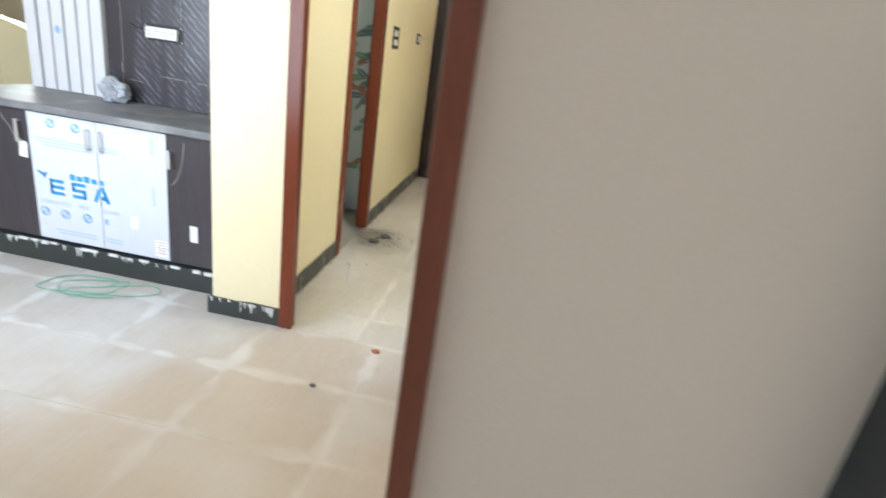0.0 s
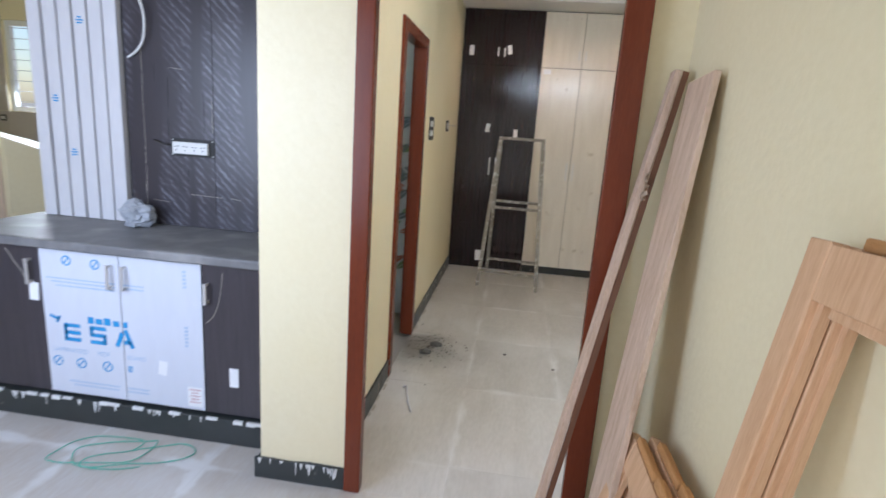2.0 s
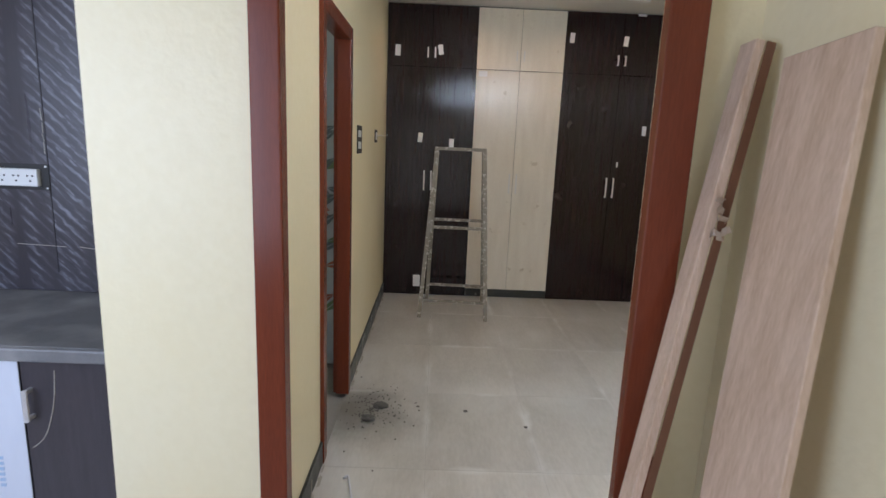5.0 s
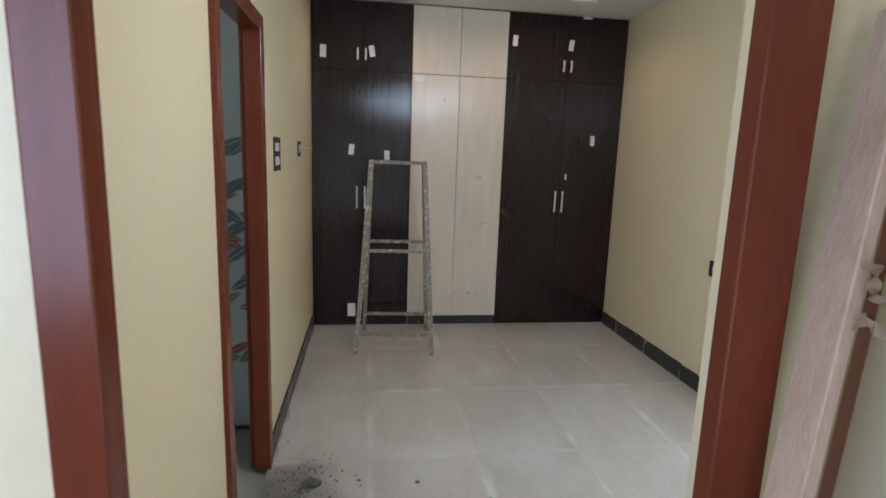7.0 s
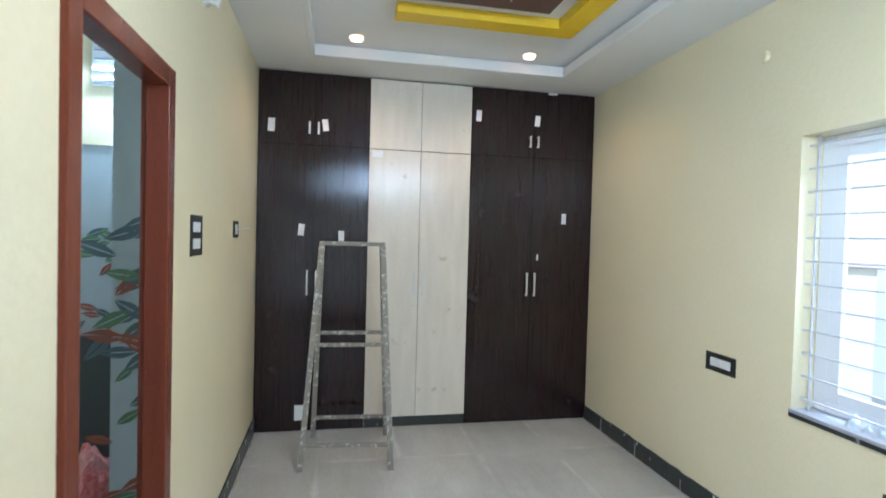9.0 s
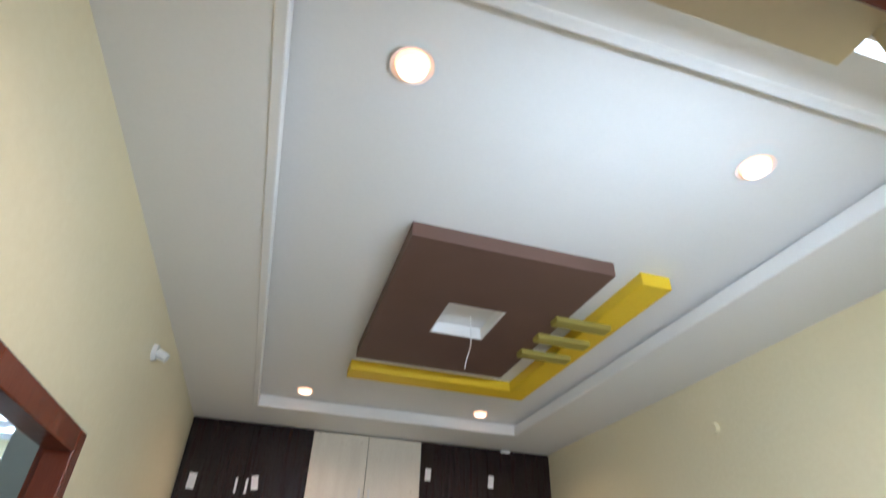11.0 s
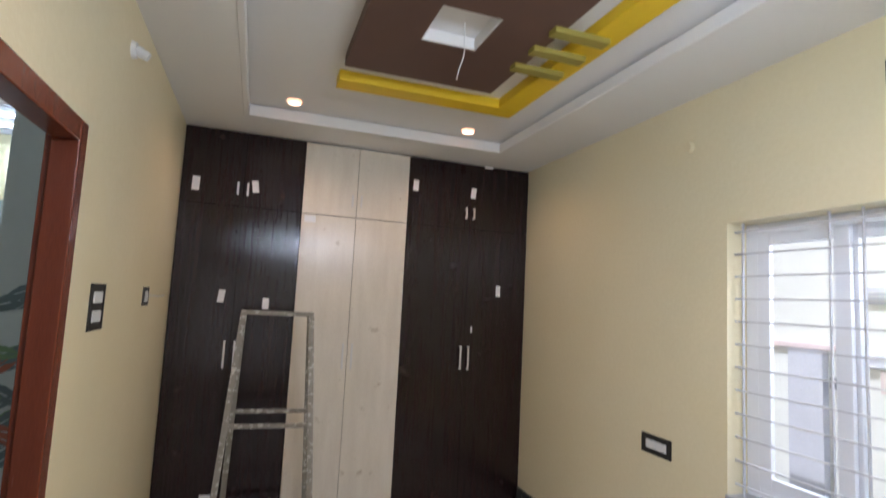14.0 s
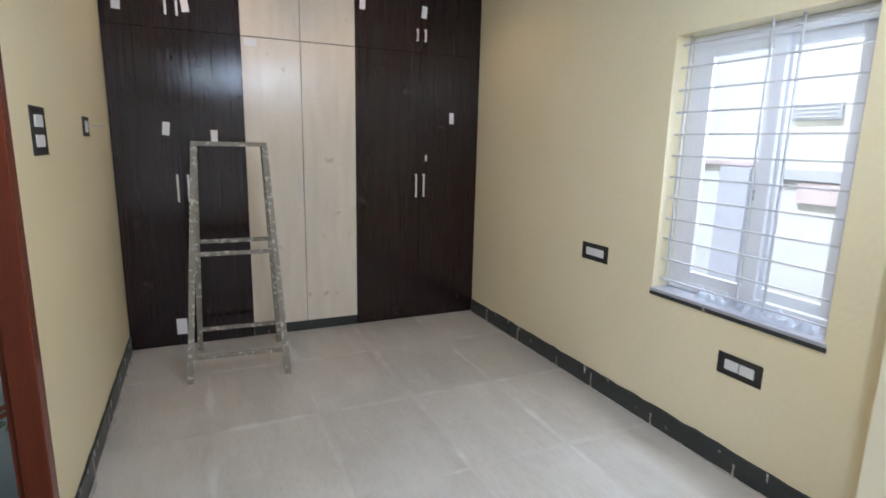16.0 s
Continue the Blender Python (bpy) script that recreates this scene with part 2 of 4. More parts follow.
def slab_material(name, base, dark, dust, hx, hy, band, soil=None, tint=(0.46, 0.35, 0.22), reach=(0.9, 1.95, 0.55)):
    """Ground stone slab with veins along it and pale grout dust smeared round its joints."""
    m = material(name, base, 0.34, second=dark, scale=2.2, amount=0.75, fine=26, bump=0.03, stretch=(2.6, 0.7, 1), per_object=0.06)
    n, l = m.node_tree.nodes, m.node_tree.links
    b = n["Principled BSDF"]
    old = b.inputs["Base Color"].links[0].from_socket
    tc = n.new("ShaderNodeTexCoord")
    spread = n.new("ShaderNodeMapping")
    spread.inputs["Scale"].default_value = (10, 1.5, 1)
    pos = n.new("ShaderNodeNewGeometry")
    l.new(pos.outputs["Position"], spread.inputs[0])
    vein = n.new("ShaderNodeTexNoise")
    vein.inputs["Scale"].default_value, vein.inputs["Detail"].default_value, vein.inputs["Roughness"].default_value = 1.0, 8, 0.68
    l.new(spread.outputs[0], vein.inputs["Vector"])
    vr = n.new("ShaderNodeMapRange")
    vr.inputs[1].default_value, vr.inputs[2].default_value, vr.inputs[4].default_value = 0.50, 0.74, 0.42
    l.new(vein.outputs[0], vr.inputs[0])
    vm = n.new("ShaderNodeMixRGB")
    vm.inputs[2].default_value = (*(c * 0.86 for c in dark), 1)
    l.new(vr.outputs[0], vm.inputs[0])
    l.new(old, vm.inputs[1])
    old = vm.outputs[0]
    sep = n.new("ShaderNodeSeparateXYZ")
    l.new(tc.outputs["Object"], sep.inputs[0])
    edges = []
    for axis, half in (("X", hx), ("Y", hy)):
        a = n.new("ShaderNodeMath")
        a.operation = "ABSOLUTE"
        l.new(sep.outputs[axis], a.inputs[0])
        s = n.new("ShaderNodeMath")
        s.operation = "SUBTRACT"
        s.inputs[0].default_value = half
        l.new(a.outputs[0], s.inputs[1])
        edges.append(s)
    near = n.new("ShaderNodeMath")
    near.operation = "MINIMUM"
    l.new(edges[0].outputs[0], near.inputs[0])
    l.new(edges[1].outputs[0], near.inputs[1])
    geo = n.new("ShaderNodeNewGeometry")
    nz = n.new("ShaderNodeTexNoise")
    nz.inputs["Scale"].default_value, nz.inputs["Detail"].default_value = 4.5, 6
    l.new(geo.outputs["Position"], nz.inputs["Vector"])
    wob = n.new("ShaderNodeMath")
    wob.operation = "MULTIPLY_ADD"
    wob.inputs[1].default_value, wob.inputs[2].default_value = band * 2.6, -band * 1.0
    l.new(nz.outputs[0], wob.inputs[0])
    cut = n.new("ShaderNodeMath")
    cut.operation = "SUBTRACT"
    l.new(wob.outputs[0], cut.inputs[0])
    l.new(near.outputs[0], cut.inputs[1])
    sm = n.new("ShaderNodeMapRange")
    sm.interpolation_type = "SMOOTHSTEP"
    sm.inputs[1].default_value, sm.inputs[2].default_value, sm.inputs[4].default_value = -0.02, 0.025, 0.85
    l.new(cut.outputs[0], sm.inputs[0])
    patch = n.new("ShaderNodeTexNoise")
    patch.inputs["Scale"].default_value, patch.inputs["Detail"].default_value = 2.3, 3
    l.new(geo.outputs["Position"], patch.inputs["Vector"])
    pr = n.new("ShaderNodeMapRange")
    pr.inputs[1].default_value, pr.inputs[2].default_value, pr.inputs[3].default_value = 0.40, 0.60, 0.10
    l.new(patch.outputs[0], pr.inputs[0])
    broken = n.new("ShaderNodeMath")
    broken.operation = "MULTIPLY"
    l.new(sm.outputs[0], broken.inputs[0])
    l.new(pr.outputs[0], broken.inputs[1])
    haze = n.new("ShaderNodeTexNoise")
    haze.inputs["Scale"].default_value, haze.inputs["Detail"].default_value = 1.3, 7
    l.new(geo.outputs["Position"], haze.inputs["Vector"])
    hr = n.new("ShaderNodeMapRange")
    hr.inputs[1].default_value, hr.inputs[2].default_value, hr.inputs[4].default_value = 0.48, 0.72, 0.55
    l.new(haze.outputs[0], hr.inputs[0])
    top = n.new("ShaderNodeMath")
    top.operation = "MAXIMUM"
    l.new(broken.outputs[0], top.inputs[0])
    l.new(hr.outputs[0], top.inputs[1])
    mix = n.new("ShaderNodeMixRGB")
    mix.inputs[2].default_value = (*dust, 1)
    l.new(top.outputs[0], mix.inputs[0])
    l.new(old, mix.inputs[1])
    out = mix.outputs[0]
    if soil:
        # trodden earth brought in at the entry
        far = n.new("ShaderNodeVectorMath")
        far.operation = "DISTANCE"
        far.inputs[1].default_value = soil
        l.new(geo.outputs["Position"], far.inputs[0])
        sp = n.new("ShaderNodeMath")
        sp.operation = "MULTIPLY_ADD"
        sp.inputs[1].default_value = 1.6
        l.new(haze.outputs[0], sp.inputs[0])
        l.new(far.outputs["Value"], sp.inputs[2])
        sr = n.new("ShaderNodeMapRange")
        sr.interpolation_type = "SMOOTHSTEP"
        sr.inputs[1].default_value, sr.inputs[2].default_value, sr.inputs[3].default_value, sr.inputs[4].default_value = reach[0], reach[1], reach[2], 0.0
        l.new(sp.outputs[0], sr.inputs[0])
        earth = n.new("ShaderNodeMixRGB")
        earth.inputs[2].default_value = (*tint, 1)
        l.new(sr.outputs[0], earth.inputs[0])
        l.new(out, earth.inputs[1])
        out = earth.outputs[0]
    l.new(out, b.inputs["Base Color"])
    return m


BX, BY, HX, HY = 0.567, 0.80, 0.60, 0.44
BEDSLAB = slab_material("bedroom_stone_slab", (0.54, 0.515, 0.47), (0.42, 0.395, 0.35), (0.66, 0.65, 0.62), BX / 2, BY / 2, 0.04, soil=(-1.13, 6.93, 0), tint=(0.10, 0.09, 0.075), reach=(0.72, 1.20, 0.75))
HALLSLAB = slab_material("hall_stone_slab", (0.50, 0.47, 0.43), (0.44, 0.37, 0.30), (0.66, 0.65, 0.63), HX / 2, HY / 2, 0.075, soil=(-1.0, 4.35, 0))


# ---- builders ----
def box(bm, x0, x1, y0, y1, z0, z1, bevel=0.0):
    made = bmesh.ops.create_cube(bm, size=1.0)["verts"]
    for v in made:
        v.co = Vector(((x0 + x1) / 2 + v.co.x * (x1 - x0), (y0 + y1) / 2 + v.co.y * (y1 - y0), (z0 + z1) / 2 + v.co.z * (z1 - z0)))
    if bevel:
        edges = list({e for v in made for e in v.link_edges})
        bmesh.ops.bevel(bm, geom=edges, offset=bevel, segments=2, affect="EDGES", profile=0.5)
    return bm


def beam(bm, a, b, w, d, up=(0, 0, 1), bevel=0.0):
    """A bar of section w by d from a to b."""
    a, b = Vector(a), Vector(b)
    axis = (b - a).normalized()
    side = axis.cross(Vector(up)).normalized()
    third = side.cross(axis)
    made = bmesh.ops.create_cube(bm, size=1.0)["verts"]
    length = (b - a).length
    for v in made:
        c = v.co.copy()
        v.co = (a + b) / 2 + side * c.x * w + third * c.y * d + axis * c.z * length
    if bevel:
        edges = list({e for v in made for e in v.link_edges})
        bmesh.ops.bevel(bm, geom=edges, offset=bevel, segments=1, affect="EDGES")
    return bm


def disc(bm, center, r0, r1, depth, m=None, segments=24):
    """A (tapered) cylinder along z from center, or along m's z."""
    mm = Matrix.Translation(center) @ (m or Matrix.Identity(4)) @ Matrix.Translation((0, 0, depth / 2))
    bmesh.ops.create_cone(bm, cap_ends=True, segments=segments, radius1=r0, radius2=r1, depth=depth, matrix=mm)
    return bm


def mesh_object(name, bm, mat):
    me = bpy.data.meshes.new(name)
    bm.normal_update()
    bm.to_mesh(me)
    bm.free()
    me.materials.append(mat)
    return new(name, me)


def part(name, bm, mat, parent, label=""):
    ob = mesh_object(name, bm, mat)
    ob.parent = parent
    if label:
        tagged(ob, label)
    return ob


def thing(name, label, category, group=""):
    ob = new(name)
    ob.empty_display_size = 0.1
    return tagged(ob, label, category, group)


def structure(name, bm, mat, label):
    return tagged(mesh_object(name, bm, mat), label, name.split("_")[0], kind="structure")


def wire(name, points, r, mat, parent=None, cyclic=False):
    cu = bpy.data.curves.new(name, "CURVE")
    cu.dimensions, cu.bevel_depth, cu.bevel_resolution = "3D", r, 2
    sp = cu.splines.new("NURBS")
    sp.points.add(len(points) - 1)
    for p, co in zip(sp.points, points):
        p.co = (*co, 1)
    sp.use_endpoint_u, sp.order_u, sp.use_cyclic_u = not cyclic, 3, cyclic
    tmp = bpy.data.objects.new("tmp", cu)
    scene.collection.objects.link(tmp)
    me = bpy.data.meshes.new_from_object(tmp.evaluated_get(bpy.context.evaluated_depsgraph_get()))
    bpy.data.objects.remove(tmp)
    me.name = name
    me.materials.clear()
    me.materials.append(mat)
    ob = new(name, me)
    ob.parent = parent
    return ob


def lettering(name, text, size, m, mat, parent):
    cu = bpy.data.curves.new(name, "FONT")
    cu.body, cu.size, cu.extrude, cu.align_x, cu.align_y = text, size, 0.0004, "CENTER", "CENTER"
    tmp = bpy.data.objects.new("tmp", cu)
    scene.collection.objects.link(tmp)
    me = bpy.data.meshes.new_from_object(tmp.evaluated_get(bpy.context.evaluated_depsgraph_get()))
    bpy.data.objects.remove(tmp)
    me.transform(m)
    me.materials.clear()
    me.materials.append(mat)
    ob = new(name, me)
    ob.parent = parent
    return ob


def B():
    return bmesh.new()


def wall(name, boxes, mat, label):
    bm = B()
    for b in boxes:
        box(bm, *b)
    return structure(name, bm, mat, label)


# ---- the large structure ----
XL, XR, YD, YW = -1.25, 1.523, 5.345, 9.40      # bedroom side walls, hall face of the door wall, wardrobe front
HALL_X, TV_Y, CEIL = -0.02, 6.10, 2.81
floor = wall("floor", [(-6.6, -1.6, 3.58, 8.42, -0.25, -0.031), (-1.6, 1.745, 3.58, 10.07, -0.25, -0.031)], CONCRETE, "concrete base under the stone floor slabs")
wall("wall_bedroom_left", [(-1.335, XL, 5.48, 6.42, 0, 3.0), (-1.335, XL, 7.215, 10.07, 0, 3.0), (-1.335, XL, 6.42, 7.215, 2.135, 3.0)], PAINT, "cream yellow bedroom wall with a bathroom door opening")
wall("wall_bedroom_right", [(XR, 1.745, YD, 6.375, 0, 3.0), (XR, 1.745, 7.285, 10.07, 0, 3.0), (XR, 1.745, 6.375, 7.285, 0, 0.77), (XR, 1.745, 6.375, 7.285, 2.09, 3.0)], PAINT, "cream yellow bedroom wall with a window opening")
wall("wall_bedroom_back", [(XL, XR, 9.97, 10.07, 0, 3.0)], PAINT, "plain wall behind the wardrobes")
wall("wall_bedroom_door", [(-1.55, -1.17, YD, 5.48, 0, 3.0), (-0.247, -0.19, 5.3425, 5.378, 0, 2.105), (-0.19, -0.05, 5.37, 5.415, 0, 3.0), (-0.05, XR, 5.37, 5.453, 0, 3.0), (-1.17, -0.19, 5.37, 5.453, 2.18, 3.0)], PAINT, "cream yellow wall with the bedroom door opening")
wall("wall_pier", [(-1.55, -1.335, 5.48, 6.22, 0, 3.0)], PAINT, "cream yellow return beside the television recess")
wall("wall_television", [(-3.17, -1.55, TV_Y, 6.22, 0, 3.0)], PAINT, "plain wall behind the television unit")
wall("wall_hall_right", [(HALL_X, 0.08, 3.70, 5.369, 0, 3.0)], PAINT, "cream yellow hall wall that the planks lean on")
wall("wall_hall_left", [(-4.97, -4.85, 3.58, 6.20, 0, 3.0)], PAINT, "cream yellow hall side wall")
wall("wall_kitchen_front", [(-6.60, -4.15, 6.20, 6.42, 0, 3.0)], PAINT, "cream yellow pier at the kitchen opening")
wall("wall_kitchen_left", [(-6.60, -6.50, 6.42, 8.42, 0, 3.0)], PAINT, "plain kitchen side wall")
wall("wall_kitchen_right", [(-2.72, -2.60, 6.22, 8.42, 0, 3.0)], PAINT, "wall between kitchen and bathroom")
wall("wall_kitchen_back", [(-6.50, -5.68, 8.30, 8.42, 0, 3.0), (-4.90, -2.72, 8.30, 8.42, 0, 3.0), (-5.68, -4.90, 8.30, 8.42, 0, 1.43), (-5.68, -4.90, 8.30, 8.42, 2.30, 3.0)], PAINT, "kitchen wall with a window opening")
entry = wall("wall_entry", [(-4.85, -3.50, 3.58, 3.70, 0, 3.0), (-1.60, -1.185, 3.58, 3.70, 0, 3.0), (-3.50, -1.60, 3.58, 3.70, 0, 0.85), (-3.50, -1.60, 3.58, 3.70, 2.25, 3.0),
     (-0.167, 0.38, 3.58, 3.70, 0, 3.0), (-1.185, -0.167, 3.58, 3.70, 2.17, 3.0)], TAUPE, "taupe painted front wall with the entry door opening")
# dark block where the taupe front wall ends
wall("wall_granite_edge", [(0.381, 0.75, 3.50, 3.70, 0, 3.0)], GRANITE, "plain dark block beside the entry")
wall("wall_bath_back", [(-2.60, -1.335, 8.10, 8.22, 0, 2.9)], BTILE, "pale tiled bathroom wall under yellow paint")
wall("wall_bath_upper", [(-2.60, -1.58, 8.092, 8.099, 1.976, 2.9)], PAINT, "yellow paint above the bathroom tiles")
wall("wall_bath_pier", [(-1.58, -1.337, 7.60, 8.09, 0, 2.9)], BTILE, "pale tiled pier in the bathroom")
wall("wall_bath_front", [(-2.60, -1.335, 6.221, 6.27, 0, 2.9)], BTILE, "pale tiled bathroom end wall")
wall("ceiling_hall", [(-6.60, -0.02, 3.70, 5.345, 2.90, 2.99), (-6.60, -1.55, 5.345, 8.42, 2.90, 2.99)], WHITE, "plain white hall ceiling")
# unseen slab, added so that no sky light leaks in from above
wall("roof_slab", [(-6.8, 1.95, 3.40, 10.2, 3.001, 3.15)], CONCRETE, "unseen flat slab over the house that keeps sky light out")

# bedroom ceiling: a border with a raised field inside it
CX0, CX1, CY0, CY1 = -0.850, 1.063, 5.825, 9.005
wall("ceiling", [(XL, CX0, 5.455, 9.97, CEIL, 2.93), (CX1, XR, 5.455, 9.97, CEIL, 2.93), (CX0, CX1, 5.455, CY0, CEIL, 2.93), (CX0, CX1, CY1, 9.97, CEIL, 2.93),
     (CX0 + 0.001, CX1 - 0.001, CY0 + 0.001, CY1 - 0.001, 2.895, 2.928)], WHITE, "white plaster ceiling with a raised field")
bm = B()
for x0, x1, y0, y1 in ((CX0 - 0.004, CX0 + 0.03, CY0, CY1), (CX1 - 0.03, CX1 + 0.004, CY0, CY1), (CX0 + 0.03, CX1 - 0.03, CY0 - 0.004, CY0 + 0.03), (CX0 + 0.03, CX1 - 0.03, CY1 - 0.03, CY1 + 0.004)):
    box(bm, x0, x1, y0, y1, CEIL - 0.004, CEIL + 0.066, 0.005)
structure("trim_cornice", bm, WHITE, "white plaster cornice round the raised ceiling field")


def leaf(bm, c, length, turn, axis_x, lift, normal):
    """A flat printed leaf on a wall."""
    up = Vector((0, 0, 1))
    d = axis_x * math.cos(turn) + up * math.sin(turn)
    s = normal.cross(d)
    half = ((0.0, 0.012), (0.16, 0.10), (0.36, 0.165), (0.58, 0.16), (0.80, 0.09), (1.0, 0.006), (0.5, 0.016))
    for sign in (1, -1):
        vs = [bm.verts.new(c + d * (a * length) + s * (sign * b * length) + normal * lift) for a, b in half]
        bm.faces.new(vs if sign == 1 else vs[::-1])


rng = random.Random(4)
for colour, name, count in ((LEAFR, "rust_leaf_prints", 24), (LEAFG, "green_leaf_prints", 28), (LEAFB, "grey_leaf_prints", 48)):
    bm = B()
    for i in range(count):
        z = rng.uniform(1.02, 1.58) if rng.random() < 0.7 else rng.uniform(0.3, 1.0)
        if i % 3:
            c = Vector((rng.uniform(-2.5, -1.62), 8.10, z))
        else:
            c = Vector((rng.uniform(-1.57, -1.45), 7.60, z))
        leaf(bm, c, rng.uniform(0.07, 0.13) * (1.0 if i % 3 else 1.35), rng.uniform(-0.6, 0.9) + (math.pi if rng.random() < 0.4 else 0), Vector((1, 0, 0)), 0.003 + 0.0005 * i / count, Vector((0, -1, 0)))
    tagged(part(name, bm, colour, bpy.data.objects["wall_bath_back"], "printed leaf motif on the tiles"), kind="stuff")


def skirting(name, p0, p1, out, h=0.11, seed=1, drips=0, joints=0):
    """Black stone skirting with an uneven top; out points into the room."""
    r = random.Random(seed)
    p0, p1, out = Vector((*p0, 0)), Vector((*p1, 0)), Vector((*out, 0))
    d = p1 - p0
    n = max(2, int(d.length / 0.07))
    bm = B()
    rows = []
    for i in range(n + 1):
        c = p0 + d * (i / n)
        top, depth = h + r.uniform(-0.005, 0.005), 0.012 + r.uniform(-0.0015, 0.0015)
        a, b = c + out * 0.001, c + out * depth
        rows.append([bm.verts.new((v.x, v.y, z)) for v, z in ((a, 0.0), (b, 0.0), (b, top - 0.002), (b - out * 0.003, top), (a, top))])
    for s, t in zip(rows, rows[1:]):
        for k in range(5):
            bm.faces.new((s[k], s[(k + 1) % 5], t[(k + 1) % 5], t[k]))
    bm.faces.new(rows[0]), bm.faces.new(rows[-1])
    bmesh.ops.recalc_face_normals(bm, faces=bm.faces)
    ob = structure("baseboard_" + name, bm, GRANITE, "black granite skirting with paint and cement splashes")
    if drips:
        paint_drips(ob, p0, d, out, h, 0.0145, drips, r)
    if joints:
        cement_joints(ob, p0, d, out, h, joints, r)
    return ob


def paint_drips(parent, p0, d, out, top, depth, count, r):
    bm = B()
    u = d.normalized()
    for _ in range(count):
        c = p0 + d * r.uniform(0.02, 0.98) + out * depth
        w, l = r.uniform(0.003, 0.012), r.uniform(0.012, 0.06)
        zs = (top + 0.001, top - l * 0.5, top - l)
        ws = (w, w * 0.55, 0.0015)
        front = [[c + u * s * k + Vector((0, 0, z)) for s in (-1, 1)] for k, z in zip(ws, zs)]
        vs = [[bm.verts.new(v + out * e) for v in row] for row in front for e in (0.0,)]
        bs = [[bm.verts.new(v + out * 0.002) for v in row] for row in front]
        for i in range(2):
            bm.faces.new((bs[i][0], bs[i][1], bs[i + 1][1], bs[i + 1][0]))
            for s in (0, 1):
                bm.faces.new((vs[i][s], bs[i][s], bs[i + 1][s], vs[i + 1][s]))
    bmesh.ops.recalc_face_normals(bm, faces=bm.faces)
    tagged(part("paint_drips", bm, PLASTIC, parent, "white paint drips"), kind="stuff")


def cement_joints(parent, p0, d, out, top, count, r):
    """Upright smears of pale cement where two lengths of skirting meet, and crumbs of it along the foot."""
    bm = B()
    u = d.normalized()
    for i in range(count):
        c = p0 + d * ((i + r.uniform(0.25, 0.75)) / count) + out * 0.0150
        w, z1, lean = r.uniform(0.004, 0.011), top * r.uniform(0.55, 1.03), r.uniform(-0.008, 0.008)
        prof = [(-w, 0.0), (w, 0.0), (w * 0.5 + lean, z1 * 0.5), (w * 0.8 + lean, z1), (-w + lean, z1 * 0.96), (-w * 0.4 + lean, z1 * 0.45)]
        a = [bm.verts.new(c + u * x + Vector((0, 0, z))) for x, z in prof]
        b = [bm.verts.new(v.co + out * 0.0025) for v in a]
        bm.faces.new(b)
        for k in range(6):
            bm.faces.new((a[k], a[(k + 1) % 6], b[(k + 1) % 6], b[k]))
    for i in range(count * 5):
        c = p0 + d * r.uniform(0.01, 0.99) + out * r.uniform(0.016, 0.026)
        l, e = r.uniform(0.008, 0.05), r.uniform(0.003, 0.008)
        top_v = [bm.verts.new(c + u * x + out * y + Vector((0, 0, z))) for x, y, z in ((-l, -e, 0.004), (l, -e, 0.004), (l * 0.8, e, 0.0006), (-l * 0.7, e, 0.0006))]
        bm.faces.new(top_v)
    bmesh.ops.recalc_face_normals(bm, faces=bm.faces)
    tagged(part("cement_smears", bm, DUSTCEMENT, parent, "pale cement smears at the joints"), kind="stuff")


skirting("bedroom_right", (XR, 5.49), (XR, YW), (-1, 0), 0.115, 1, 6, 8)
skirting("bedroom_left_far", (XL, 7.22), (XL, YW), (1, 0), 0.115, 2, 8, 5)
skirting("bedroom_left_near", (XL, 5.485), (XL, 6.418), (1, 0), 0.115, 3, 0, 2)
skirting("pier_front", (-1.575, YD), (-1.173, YD), (0, -1), 0.10, 4, 14)
skirting("pier_side", (-1.55, 5.52), (-1.55, YD), (-1, 0), 0.10, 5, 4)
skirting("hall_right", (HALL_X, 3.72), (HALL_X, 5.365), (-1, 0), 0.10, 6)
skirting("kitchen_pier", (-4.84, 6.20), (-4.138, 6.20), (0, -1), 0.10, 7, 10)
skirting("kitchen_pier_side", (-4.15, 6.20), (-4.15, 6.42), (1, 0), 0.10, 8, 3)
skirting("hall_left", (-4.85, 3.72), (-4.85, 6.18), (1, 0), 0.10, 9)


# ---- door frames ----
def frame_thing(name, label, jambs, head):
    ob = thing(name, label, "door frame")
    for b in jambs:
        bm = B()
        for piece in b:
            box(bm, *piece, 0.004)
        part("jamb", bm, DOORWOOD, ob)
    bm = B()
    for piece in head[0]:
        box(bm, *piece, 0.004)
    part("head", bm, DOORWOOD, ob)
    return ob


frame_thing("door_frame", "red-brown varnished wooden frame of the bedroom doorway",
            [[(-1.17, -1.101, 5.325, 5.365, 0, 2.18), (-1.17, -1.103, 5.365, 5.385, 0, 2.18)],
             [(-0.262, -0.172, 5.305, 5.342, 0, 2.18), (-0.1885, -0.172, 5.342, 5.3685, 0, 2.18)]],
            [[(-1.101, -0.262, 5.315, 5.345, 2.10, 2.18), (-1.094, -0.258, 5.345, 5.372, 2.11, 2.18)]])
frame_thing("door_frame", "red-brown varnished wooden frame of the bathroom doorway",
            [[(-1.31, -1.232, 6.42, 6.49, 0, 2.135), (-1.330, -1.31, 6.42, 6.475, 0, 2.135)],
             [(-1.31, -1.232, 7.145, 7.215, 0, 2.135), (-1.330, -1.31, 7.16, 7.215, 0, 2.135)]],
            [[(-1.31, -1.232, 6.49, 7.145, 2.065, 2.135), (-1.330, -1.31, 6.475, 7.16, 2.08, 2.135)]])
